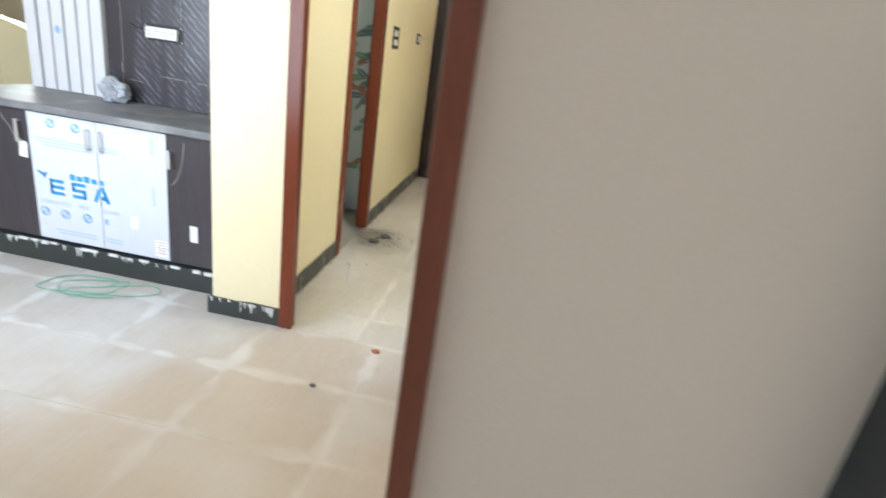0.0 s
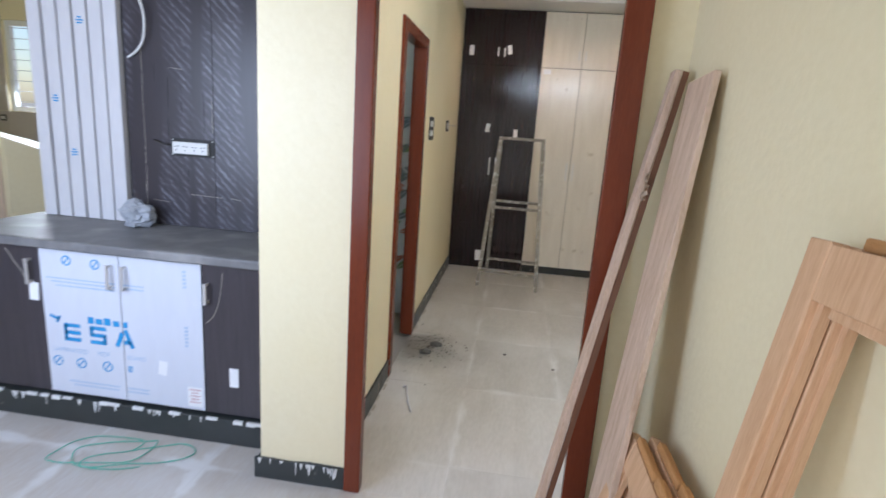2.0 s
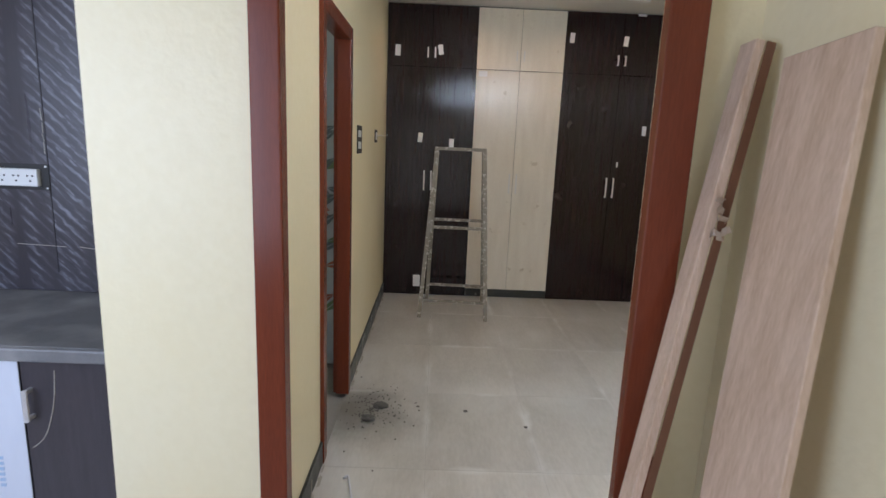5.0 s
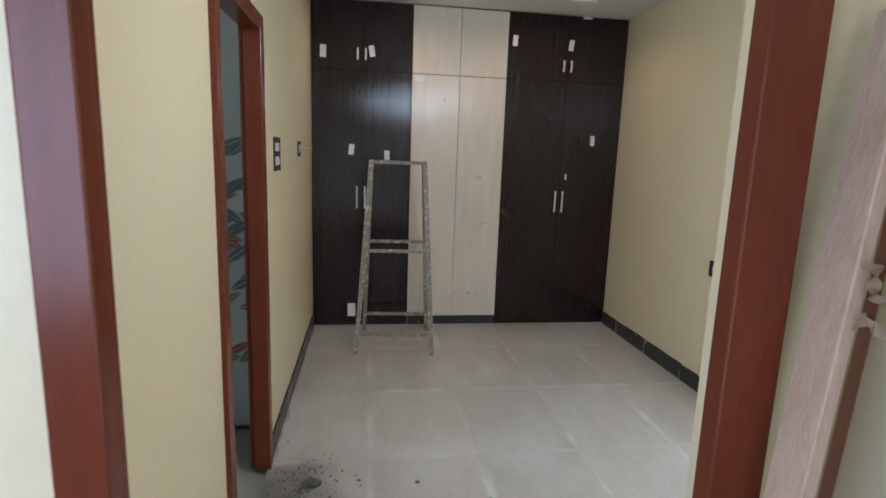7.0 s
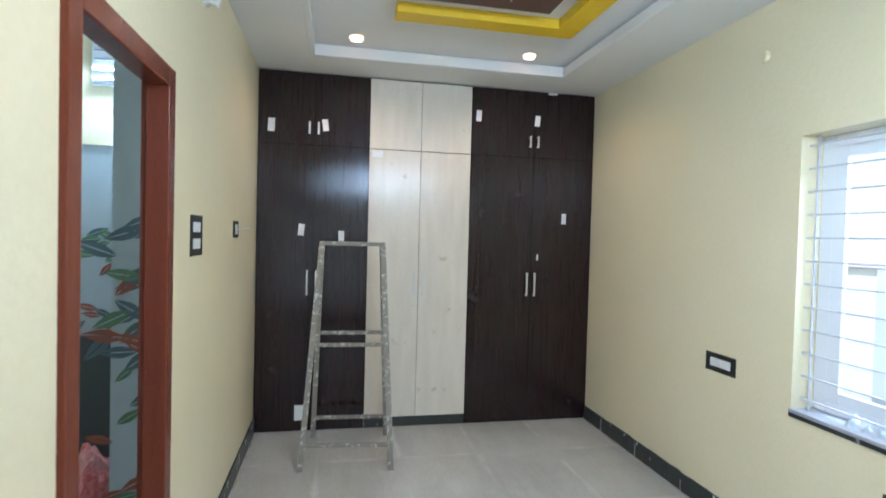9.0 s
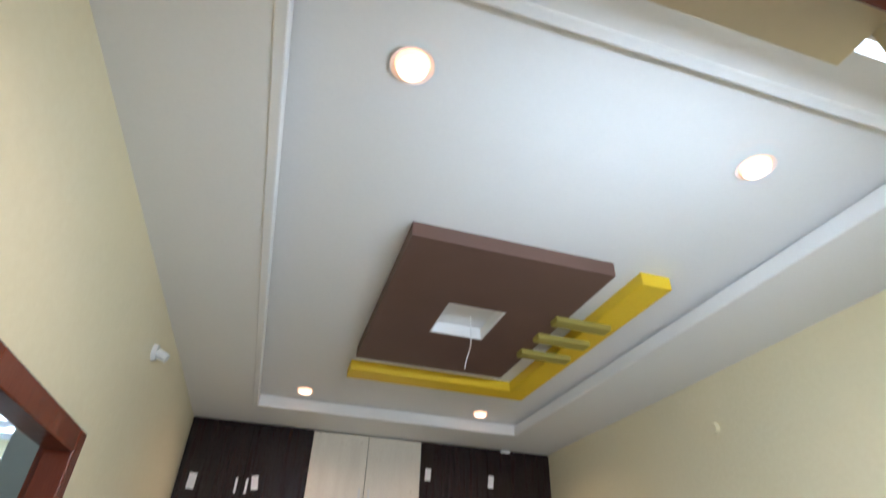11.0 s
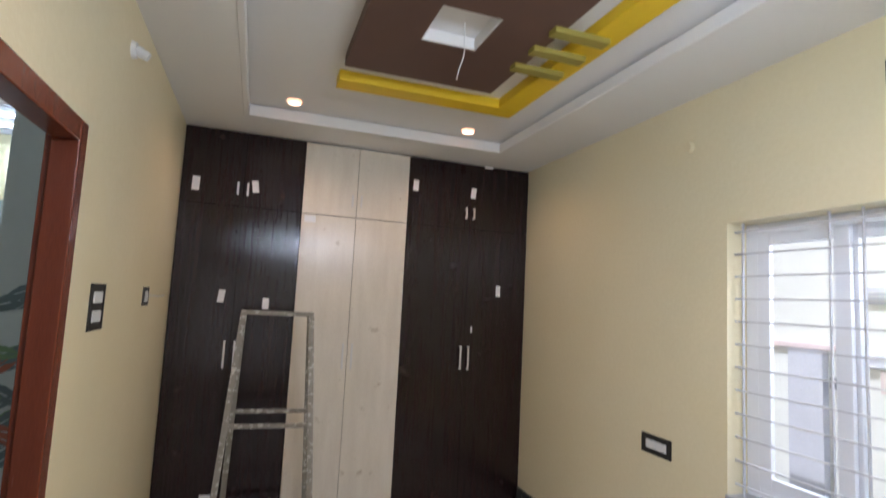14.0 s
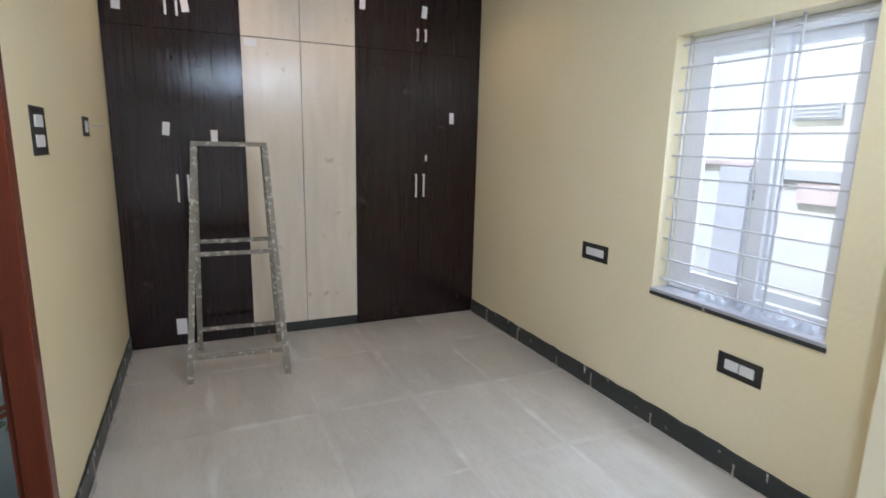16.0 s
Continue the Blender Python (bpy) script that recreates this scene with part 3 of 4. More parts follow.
frame_thing("door_frame", "dark red-brown wooden frame of the entry doorway",
            [[(-1.185, -1.115, 3.545, 3.62, 0, 2.17), (-1.185, -1.13, 3.62, 3.71, 0, 2.17)],
             [(-0.203, -0.167, 3.545, 3.62, 0, 2.17), (-0.197, -0.167, 3.62, 3.71, 0, 2.17)]],
            [[(-1.115, -0.203, 3.545, 3.62, 2.09, 2.17), (-1.13, -0.197, 3.62, 3.71, 2.10, 2.17)]])


# ---- wardrobes ----
def handle(parent, x, z0, z1, y, mat=STEEL, r=0.006, out=0.028):
    bm = B()
    beam(bm, (x, y - out, z0), (x, y - out, z1), 0.010, 0.006, (0, 1, 0), 0.002)
    for z in (z0 + 0.006, z1 - 0.006):
        beam(bm, (x, y, z), (x, y - out, z), 0.010, 0.010, (0, 0, 1))
    return part("handle", bm, mat, parent, "brushed steel bow handle")


def sticker(parent, x, z, y, w=0.045, h=0.085, tilt=0.0):
    bm = B()
    box(bm, -w / 2, w / 2, -0.0015, 0, -h / 2, h / 2)
    bmesh.ops.transform(bm, matrix=pose(x, y - 0.0005, z, 0, tilt, 0), verts=bm.verts)
    return part("sticker", bm, PAPER, parent, "white paper sticker")


def wardrobe(label, x0, x1, mat, zbot, tags):
    ob = thing("wardrobe", label, "wardrobe", "wardrobe wall")
    bm = B()
    box(bm, x0 + 0.001, x1 - 0.001, YW + 0.02, 9.96, 0.10, CEIL - 0.004)
    part("body", bm, DARKLAM, ob)
    bm = B()
    box(bm, x0 + 0.001, x1 - 0.001, YW + 0.022, YW + 0.05, 0.0, 0.099)
    part("plinth", bm, GRANITE if mat is CREAMLAM else DARKLAM, ob)
    xm = (x0 + x1) / 2
    doors = []
    for a, b, hx in ((x0, xm, xm - 0.038), (xm, x1, xm + 0.030)):
        for z0, z1, h0, h1 in ((zbot, 2.242, 1.08, 1.27), (2.247, CEIL - 0.012, 2.33, 2.42)):
            bm = B()
            box(bm, a + 0.0015, b - 0.0015, YW, YW + 0.018, z0, z1, 0.002)
            d = part("door", bm, mat, ob)
            handle(d, hx, h0, h1, YW)
            doors.append(d)
    for k, x, z, w, h, tilt in tags:
        sticker(doors[k], x, z, YW, w, h, tilt)
    return ob


wardrobe("floor-to-ceiling dark wenge laminate wardrobe with paper stickers", XL + 0.002, -0.402, DARKLAM, 0.03,
         ((1, -1.149, 2.385, 0.05, 0.10, 2), (3, -0.745, 2.405, 0.045, 0.09, -8), (0, -0.913, 1.586, 0.045, 0.09, 6), (2, -0.607, 1.545, 0.045, 0.08, 0), (0, -0.905, 0.15, 0.07, 0.12, 0)))
wardrobe("cream grained laminate wardrobe between two dark ones", -0.400, 0.430, CREAMLAM, 0.087, ((0, -0.335, 2.205, 0.085, 0.05, 0),))
wardrobe("floor-to-ceiling dark wenge laminate wardrobe beside the window wall", 0.432, XR - 0.002, DARKLAM, 0.03,
         ((1, 0.491, 2.565, 0.045, 0.09, 3), (3, 1.003, 2.555, 0.045, 0.09, 6), (2, 1.265, 1.737, 0.04, 0.09, 0), (2, 1.035, 1.404, 0.015, 0.05, 0)))
paper_strip = B()
box(paper_strip, 1.09, 1.17, 9.385, 9.39, CEIL - 0.030, CEIL - 0.008)
tagged(mesh_object("paper_tag", paper_strip, PAPER), "torn white paper tag stuck above the dark wardrobe", "paper tag")


# ---- step ladder ----
def step_ladder():
    ob = thing("step_ladder", "paint-splashed square steel tube step ladder standing open", "ladder")
    fl, fr, bl, br = (-0.850, 8.68), (-0.258, 8.625), (-0.79, 9.27), (-0.235, 9.24)
    tl, tr, ul, ur = (-0.745, 8.955), (-0.315, 8.965), (-0.742, 9.005), (-0.318, 9.015)
    top = 1.485
    sets = ((fl, tl), (fr, tr), (bl, ul), (br, ur))
    for a, b in sets:
        bm = B()
        beam(bm, (*a, 0.0), (*b, top), 0.030, 0.030, (0, 1, 0), 0.003)
        part("leg", bm, TUBE, ob)
    def on(s, z):
        return tuple(p + (q - p) * z / top for p, q in zip(*s)) + (z,)
    for i, j, z in ((0, 1, 0.80), (2, 3, 0.83), (0, 1, 0.155), (2, 3, 0.16)):
        bm = B()
        beam(bm, on(sets[i], z), on(sets[j], z), 0.022, 0.026, (0, 0, 1), 0.003)
        part("rung", bm, TUBE, ob)
    bm = B()
    beam(bm, (-0.757, 8.98, top + 0.008), (-0.303, 8.99, top + 0.008), 0.085, 0.022, (0, 0, 1), 0.003)
    part("top_step", bm, TUBE, ob)
    return ob


step_ladder()

# ---- bedroom ceiling pieces ----
ob = thing("ceiling_panel", "chocolate brown square ceiling panel with a white opening", "ceiling panel")
PX0, PX1, PY0, PY1, HX0, HX1, HY0, HY1, PZ = -0.335, 0.505, 6.78, 7.98, -0.052, 0.222, 7.22, 7.54, 2.832
bm = B()
for b in ((PX0, HX0, PY0, PY1), (HX1, PX1, PY0, PY1), (HX0, HX1, PY0, HY0), (HX0, HX1, HY1, PY1)):
    box(bm, *b, PZ, 2.894)
bmesh.ops.remove_doubles(bm, verts=bm.verts, dist=1e-5)
part("panel", bm, BROWN, ob)
bm = B()
for b in ((HX0, HX0 + 0.008, HY0, HY1), (HX1 - 0.008, HX1, HY0, HY1), (HX0 + 0.008, HX1 - 0.008, HY0, HY0 + 0.008), (HX0 + 0.008, HX1 - 0.008, HY1 - 0.008, HY1)):
    box(bm, *b, PZ + 0.003, 2.893)
part("opening_lining", bm, WHITE, ob, "white plaster lining")
wire("electric_wire", [(0.12, 7.42, 2.893), (0.12, 7.42, 2.82), (0.128, 7.43, 2.76), (0.12, 7.43, 2.72), (0.105, 7.44, 2.67), (0.10, 7.44, 2.63)], 0.0028, PLASTIC)
tagged(bpy.data.objects["electric_wire"], "bare white electric wire hanging from the ceiling opening", "wire")
ob = thing("ceiling_ledge", "bright yellow L-shaped plaster ledge on the ceiling", "ceiling ledge")
for b in ((-0.335, 0.785, 8.17, 8.31), (0.645, 0.785, 6.80, 8.169)):
    bm = B()
    box(bm, *b, 2.835, 2.894, 0.003)
    part("ledge_arm", bm, YELLOW, ob)
bm = B()
box(bm, -0.14, 0.14, -0.032, 0.032, 0, 0.028, 0.004)
slat = tagged(mesh_object("ceiling_slat", bm, OLIVE), "olive painted slat bridging the brown panel and yellow ledge", "slat", "slats on the ceiling")
slat.matrix_world = pose(0.585, 7.20, 2.806)
for y in (7.39, 7.585):
    copy_thing(slat, pose(0.585, y, 2.806))


def downlight(x, y):
    ob = thing("downlight", "lit warm recessed ceiling downlight with a white rim", "downlight", "ceiling downlights")
    bm = B()
    bmesh.ops.create_cone(bm, cap_ends=False, segments=32, radius1=0.060, radius2=0.046, depth=0.008)
    bmesh.ops.translate(bm, vec=(0, 0, -0.004), verts=bm.verts)
    part("rim", bm, PLASTIC, ob)
    part("diffuser", disc(B(), (0, 0, -0.023), 0.036, 0.040, 0.003, None, 32), LED, ob, "glowing warm diffuser")
    part("frosted_ring", disc(B(), (0, 0, -0.0195), 0.041, 0.047, 0.0185, None, 32), LEDRING, ob, "peach glowing frosted ring")
    ob.matrix_world = pose(x, y, 2.8945)
    return ob


first = downlight(*DOWNLIGHTS[0])
for x, y in DOWNLIGHTS[1:]:
    copy_thing(first, pose(x, y, 2.8945))

ob = thing("tube_light", "lit slim cool white tube light beside the doorway", "tube light")
bm = B()
box(bm, -0.26, 0.66, 5.454, 5.483, 2.338, 2.382, 0.004)
part("batten", bm, PLASTIC, ob)
m = pose(0, 0, 0, 0, 90, 0)
part("tube", disc(B(), (-0.24, 5.495, 2.36), 0.012, 0.012, 0.88, m, 12), TUBELED, ob, "glowing tube")

# ---- wall fittings ----
def wall_box(name, label, category, m, w, h, windows, wired=False):
    """A black recessed box flush in a wall, facing local +y, with white modules."""
    ob = thing(name, label, category)
    bm = B()
    t = 0.012
    for b in ((-w / 2, -w / 2 + t, -h / 2, h / 2), (w / 2 - t, w / 2, -h / 2, h / 2), (-w / 2 + t, w / 2 - t, -h / 2, -h / 2 + t), (-w / 2 + t, w / 2 - t, h / 2 - t, h / 2)):
        box(bm, b[0], b[1], -0.03, 0.006, b[2], b[3])
    box(bm, -w / 2 + t, w / 2 - t, -0.03, 0.003, -h / 2 + t, h / 2 - t)
    part("back_box", bm, BLACKBOX, ob)
    for x0, x1, z0, z1 in windows:
        bm = B()
        box(bm, x0, x1, -0.004, 0.008, z0, z1, 0.003)
        part("module", bm, PLASTIC, ob, "white switch module")
    if wired:
        wire("loose_wire", [(0.01, 0.006, 0), (0.015, 0.04, 0.01), (0.03, 0.07, 0.0), (0.035, 0.10, 0.012)], 0.003, PLASTIC, ob)
    ob.matrix_world = m
    return ob


LEFTWALL, RIGHTWALL = pose(XL, 0, 0, 0, 0, -90), pose(XR, 0, 0, 0, 0, 90)
wall_box("switch_box", "black switch box with two white switch modules, no cover plate", "switch", pose(XL, 7.60, 1.54, 0, 0, -90), 0.19, 0.175, ((-0.055, 0.055, 0.014, 0.058), (-0.055, 0.055, -0.058, -0.014)))
wall_box("switch_box", "small black switch box with a loose wire", "switch", pose(XL, 8.54, 1.573, 0, 0, -90), 0.15, 0.10, ((-0.045, 0.02, -0.03, 0.03),), True)
wall_box("socket_box", "black socket box with white modules below the window level", "socket", pose(XR, 7.768, 0.876, 0, 0, 90), 0.235, 0.105, ((-0.08, -0.002, -0.024, 0.024), (0.002, 0.08, -0.024, 0.024)))
wall_box("socket_box", "black socket box with white modules under the window", "socket", pose(XR, 6.715, 0.525, 0, 0, 90), 0.225, 0.105, ((-0.075, -0.002, -0.024, 0.024), (0.002, 0.075, -0.024, 0.024)))
wall_box("socket_box", "black air conditioner point box high on the wall", "socket", pose(XR, 6.47, 2.58, 0, 0, 90), 0.16, 0.10, ((-0.05, 0.05, -0.03, 0.03),))
ob = thing("lamp_holder", "white angled batten lamp holder on the wall, no bulb", "lamp holder")
out = pose(0, 0, 0, 0, 90, 0)
part("base", disc(B(), (XL, 7.715, 2.61), 0.038, 0.034, 0.018, out), PLASTIC, ob)
part("socket", disc(B(), (XL + 0.018, 7.715, 2.61), 0.024, 0.019, 0.05, pose(0, 0, 0, 0, 115, 0)), PLASTIC, ob)
ob = thing("lamp_holder", "painted-over round ceiling rose on the window wall", "lamp holder")
part("base", disc(B(), (XR, 7.53, 2.54), 0.032, 0.026, 0.02, pose(0, 0, 0, 0, -90, 0)), PAINT, ob)

# ---- bedroom window ----
WY0, WY1, WZ0, WZ1 = 6.375, 7.285, 0.77, 2.09
ob = tagged(new("window_1"), "white sliding window with a welded grille and stone sill", "window", kind="structure")
bm = B()
box(bm, 1.514, 1.74, WY0 - 0.012, WY1 + 0.006, WZ0 - 0.012, WZ0 + 0.006, 0.003)
part("window_sill", bm, SILL, ob, "pale grey stone sill")
# thin dark strip along the lower edge of the sill
bm = B()
box(bm, 1.516, 1.5225, WY0 - 0.012, WY1 + 0.006, WZ0 - 0.032, WZ0 - 0.0125)
part("sill_strip", bm, GRANITE, ob, "thin dark strip under the sill")
bm = B()
for b in ((WY0 + 0.002, WY0 + 0.060, WZ0 + 0.007, WZ1 - 0.002), (WY1 - 0.072, WY1 - 0.002, WZ0 + 0.007, WZ1 - 0.002)):
    box(bm, 1.645, 1.715, b[0], b[1], b[2], b[3], 0.004)
for z0, z1 in ((WZ0 + 0.007, WZ0 + 0.062), (WZ1 - 0.057, WZ1 - 0.002)):
    box(bm, 1.645, 1.715, WY0 + 0.060, WY1 - 0.072, z0, z1, 0.004)
part("window_frame", bm, UPVC, ob)
YM = 6.81
for y0, y1, x, st in ((WY0 + 0.055, YM + 0.025, 1.686, 0.070), (YM - 0.03, WY1 - 0.068, 1.656, 0.066)):
    bm = B()
    for b in ((y0, y0 + st, WZ0 + 0.06, WZ1 - 0.055), (y1 - st, y1, WZ0 + 0.06, WZ1 - 0.055)):
        box(bm, x - 0.013, x + 0.013, *b, 0.003)
    for z0, z1 in ((WZ0 + 0.06, WZ0 + 0.115), (WZ1 - 0.11, WZ1 - 0.055)):
        box(bm, x - 0.013, x + 0.013, y0 + st, y1 - st, z0, z1, 0.003)
    sash = part("sash", bm, UPVC, ob)
    bm = B()
    box(bm, x - 0.002, x + 0.002, y0 + 0.05, y1 - 0.05, WZ0 + 0.11, WZ1 - 0.105)
    part("pane", bm, PANE, sash).visible_shadow = False
ob = thing("window_grille", "white painted welded steel window grille", "window grille")
for i in range(12):
    z = WZ0 + 0.055 + i * (WZ1 - WZ0 - 0.10) / 11
    bm = B()
    beam(bm, (1.575, WY0 + 0.001, z), (1.575, WY1 - 0.001, z), 0.008, 0.008, (0, 0, 1))
    part("bar", bm, GRILLE, ob)
for y in (WY0 + 0.030, 6.685, 6.82, WY1 - 0.040):
    bm = B()
    beam(bm, (1.584, y, WZ0 + 0.007), (1.584, y, WZ1 - 0.001), 0.012, 0.006, (0, 1, 0))
    part("upright", bm, GRILLE, ob)

bm = B()
rows = []
for i in range(61):
    y = WY0 + 0.03 + i * 0.0105
    e = 0.006 * noise.noise(Vector((y * 31, 0, 0)))
    rows.append([bm.verts.new((1.548 + e + 0.020 * k, y, WZ0 + 0.008 + 0.022 * k * (0.6 + noise.noise(Vector((y * 23, k * 3.0, 5)))) + 0.006 * abs(noise.noise(Vector((y * 60, k * 2.0, 1)))))) for k in range(4)])
for p, q in zip(rows, rows[1:]):
    for k in range(3):
        bm.faces.new((p[k], q[k], q[k + 1], p[k + 1]))
bmesh.ops.solidify(bm, geom=list(bm.faces), thickness=0.0006)
tagged(mesh_object("packing_film", bm, FOIL), "crinkled shiny packing film lying along the window sill", "packing film")

# ---- outside the window and the entry ----
wall("ground", [(-400, 400, -400, 400, -0.9, -0.45)], CONCRETE, "bare cement-coloured ground")
wall("porch_floor", [(-5.2, 1.9, 0.4, 3.579, -0.449, -0.005)], CONCRETE, "cement porch floor at the entry")
ob = thing("neighbour_house", "white neighbouring house with a lilac ledge and pink band", "house")


def house_part(name, dims, mat, label="", bevel=0.0):
    bm = B()
    box(bm, *dims, bevel)
    return part(name, bm, mat, ob, label)


house_part("wall", (3.6, 9.0, 0.0, 14.0, -0.45, 5.5), OUTWHITE)
house_part("ledge", (3.55, 3.598, 4.6, 8.02, 1.30, 1.40), OUTGREY, "lilac grey concrete ledge", 0.01)
house_part("band", (3.565, 3.598, 4.6, 7.86, 1.13, 1.292), OUTRED, "pink painted band")
house_part("coping", (3.56, 3.598, 8.12, 9.6, 1.395, 1.44), OUTRED, "pale pink coping", 0.006)
house_part("pillar", (3.53, 3.598, 8.25, 8.54, -0.45, 1.385), OUTGREY, "lilac grey pillar", 0.006)
# darker notch by the pillar, built as a small dark block
house_part("dark_notch", (3.55, 3.598, 8.12, 8.215, 1.11, 1.20), NOTCHGREY, "small dark block for the notch by the pillar", 0.006)
sign = house_part("ventilator", (3.57, 3.598, 7.62, 7.98, 1.765, 1.89), OUTGREY, "grey ventilator with thin louvres", 0.004)
for z in (1.79, 1.82, 1.85):
    bm = B()
    beam(bm, (3.566, 7.64, z), (3.566, 7.96, z), 0.010, 0.006, (0, 0, 1))
    part("louvre", bm, OUTWHITE, sign)
house_part("roof", (3.4, 9.2, -0.2, 14.2, 5.501, 5.65), OUTWHITE)
wall("wall_compound", [(-7.5, 3.5, -2.2, -2.0, -0.45, 1.3)], OUTWHITE, "white compound wall beyond the porch")

# ---- television unit ----
def film_material():
    """Dark laminate under clinging film; sheen of its slanted wrinkles is a pale colour."""
    m = material("film_covered_dark_laminate", (0.046, 0.040, 0.046), 0.30, second=(0.030, 0.026, 0.030), scale=5, fine=40, bump=0.05, stretch=(8, 8, 0.5))
    n, l = m.node_tree.nodes, m.node_tree.links
    b = n["Principled BSDF"]
    old = b.inputs["Base Color"].links[0].from_socket
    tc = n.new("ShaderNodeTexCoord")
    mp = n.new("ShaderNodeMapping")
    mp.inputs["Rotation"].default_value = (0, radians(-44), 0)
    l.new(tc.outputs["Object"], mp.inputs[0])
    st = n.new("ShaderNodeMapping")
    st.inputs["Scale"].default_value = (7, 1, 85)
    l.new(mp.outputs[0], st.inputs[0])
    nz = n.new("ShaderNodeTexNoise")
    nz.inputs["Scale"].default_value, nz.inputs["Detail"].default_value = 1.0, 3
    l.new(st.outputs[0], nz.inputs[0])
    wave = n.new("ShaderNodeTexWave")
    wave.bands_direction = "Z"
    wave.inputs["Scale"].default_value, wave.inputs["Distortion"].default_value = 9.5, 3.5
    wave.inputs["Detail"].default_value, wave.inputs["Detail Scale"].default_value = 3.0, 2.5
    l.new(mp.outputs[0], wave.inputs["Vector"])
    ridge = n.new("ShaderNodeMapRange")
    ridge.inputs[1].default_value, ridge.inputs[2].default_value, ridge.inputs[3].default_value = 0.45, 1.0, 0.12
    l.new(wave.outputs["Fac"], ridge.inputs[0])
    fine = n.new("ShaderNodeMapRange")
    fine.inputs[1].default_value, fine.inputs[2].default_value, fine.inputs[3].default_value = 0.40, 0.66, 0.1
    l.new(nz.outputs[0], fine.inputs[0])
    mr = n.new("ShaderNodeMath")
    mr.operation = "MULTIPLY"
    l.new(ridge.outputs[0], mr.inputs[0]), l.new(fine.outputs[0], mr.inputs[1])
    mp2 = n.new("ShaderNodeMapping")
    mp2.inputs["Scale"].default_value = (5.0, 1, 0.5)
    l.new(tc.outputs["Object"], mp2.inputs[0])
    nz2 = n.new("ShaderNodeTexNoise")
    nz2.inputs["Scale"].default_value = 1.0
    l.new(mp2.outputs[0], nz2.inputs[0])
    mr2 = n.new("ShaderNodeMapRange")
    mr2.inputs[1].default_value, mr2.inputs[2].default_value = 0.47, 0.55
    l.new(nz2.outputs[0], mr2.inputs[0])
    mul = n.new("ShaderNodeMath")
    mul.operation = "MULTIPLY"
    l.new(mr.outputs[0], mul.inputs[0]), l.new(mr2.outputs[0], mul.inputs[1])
    # pale gloss along the wrinkles, put into the base colour
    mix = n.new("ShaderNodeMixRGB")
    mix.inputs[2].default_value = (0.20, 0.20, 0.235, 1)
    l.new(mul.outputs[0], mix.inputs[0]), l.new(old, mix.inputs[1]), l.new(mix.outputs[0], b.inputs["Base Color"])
    return m


TVLAM = film_material()
DY = 5.555
ob = thing("television_cabinet", "charcoal laminate low cabinet with film still on its middle doors", "cabinet")
bm = B()
box(bm, -3.19, -1.554, DY + 0.019, 6.095, 0.135, 0.882)
part("body", bm, CHARCOAL, ob)
bm = B()
box(bm, -3.27, -1.567, DY - 0.03, 6.095, 0.0, 0.128, 0.003)
plinth = part("plinth", bm, GRANITE, ob, "black granite plinth with white paint drips")
paint_drips(plinth, Vector((-3.27, DY - 0.03, 0)), Vector((1.70, 0, 0)), Vector((0, -1, 0)), 0.128, 0.001, 26, random.Random(11))
bm = B()
for i in range(26):
    x = -3.27 + 1.66 * i / 26
    if rng.random() < 0.6:
        box(bm, x + rng.uniform(0, 0.03), x + 0.07, DY - 0.031 - rng.uniform(0, 0.004), DY - 0.02, 0.122 - rng.uniform(0, 0.010), 0.1305)
tagged(part("cement_line", bm, PLASTIC, plinth, "smeared white cement line"), kind="stuff")
tv_doors = []
for x0, x1, mat in ((-3.19, -2.757, CHARCOAL), (-2.755, -2.345, CHARCOAL), (-2.343, -1.934, CHARCOAL), (-1.932, -1.555, CHARCOAL)):
    bm = B()
    box(bm, x0 + 0.001, x1 - 0.001, DY, DY + 0.018, 0.14, 0.876, 0.002)
    tv_doors.append(part("door", bm, mat, ob))
for k in (1, 2):
    x0, x1 = ((-2.754, -2.346), (-2.342, -1.935))[k - 1]
    bm = B()
    box(bm, x0, x1, DY - 0.003, DY - 0.0005, 0.145, 0.872)
    part("film_sheet", bm, FILM, tv_doors[k], "white printed protective film")
for k, x, z0, z1 in ((0, -2.805, 0.70, 0.82), (1, -2.385, 0.715, 0.83), (2, -2.312, 0.715, 0.83), (3, -1.905, 0.695, 0.79)):
    handle(tv_doors[k], x, z0, z1, DY - (0.003 if k in (1, 2) else 0))
wire("film_tear", [(-1.832, DY - 0.001, 0.845), (-1.836, DY - 0.001, 0.77), (-1.858, DY - 0.001, 0.68), (-1.885, DY - 0.001, 0.617), (-1.918, DY - 0.001, 0.596)], 0.0014, DUSTCEMENT, tv_doors[3])
wire("film_tear", [(-2.93, DY - 0.001, 0.855), (-2.90, DY - 0.001, 0.80), (-2.86, DY - 0.001, 0.76), (-2.83, DY - 0.001, 0.69)], 0.0014, DUSTCEMENT, tv_doors[0])
sticker(tv_doors[0], -2.80, 0.655, DY, 0.05, 0.09, 4)
sticker(tv_doors[3], -1.785, 0.335, DY, 0.045, 0.095, 0)
PRINT = pose(0, DY - 0.0045, 0, 90, 0, 0)


def print_bars(k, rects, mat, name):
    for x, z, w, h in rects:
        bm = B()
        box(bm, x - w / 2, x + w / 2, DY - 0.0042, DY - 0.0032, z - h / 2, z + h / 2)
        part(name, bm, mat, tv_doors[k], "printed mark on the film")


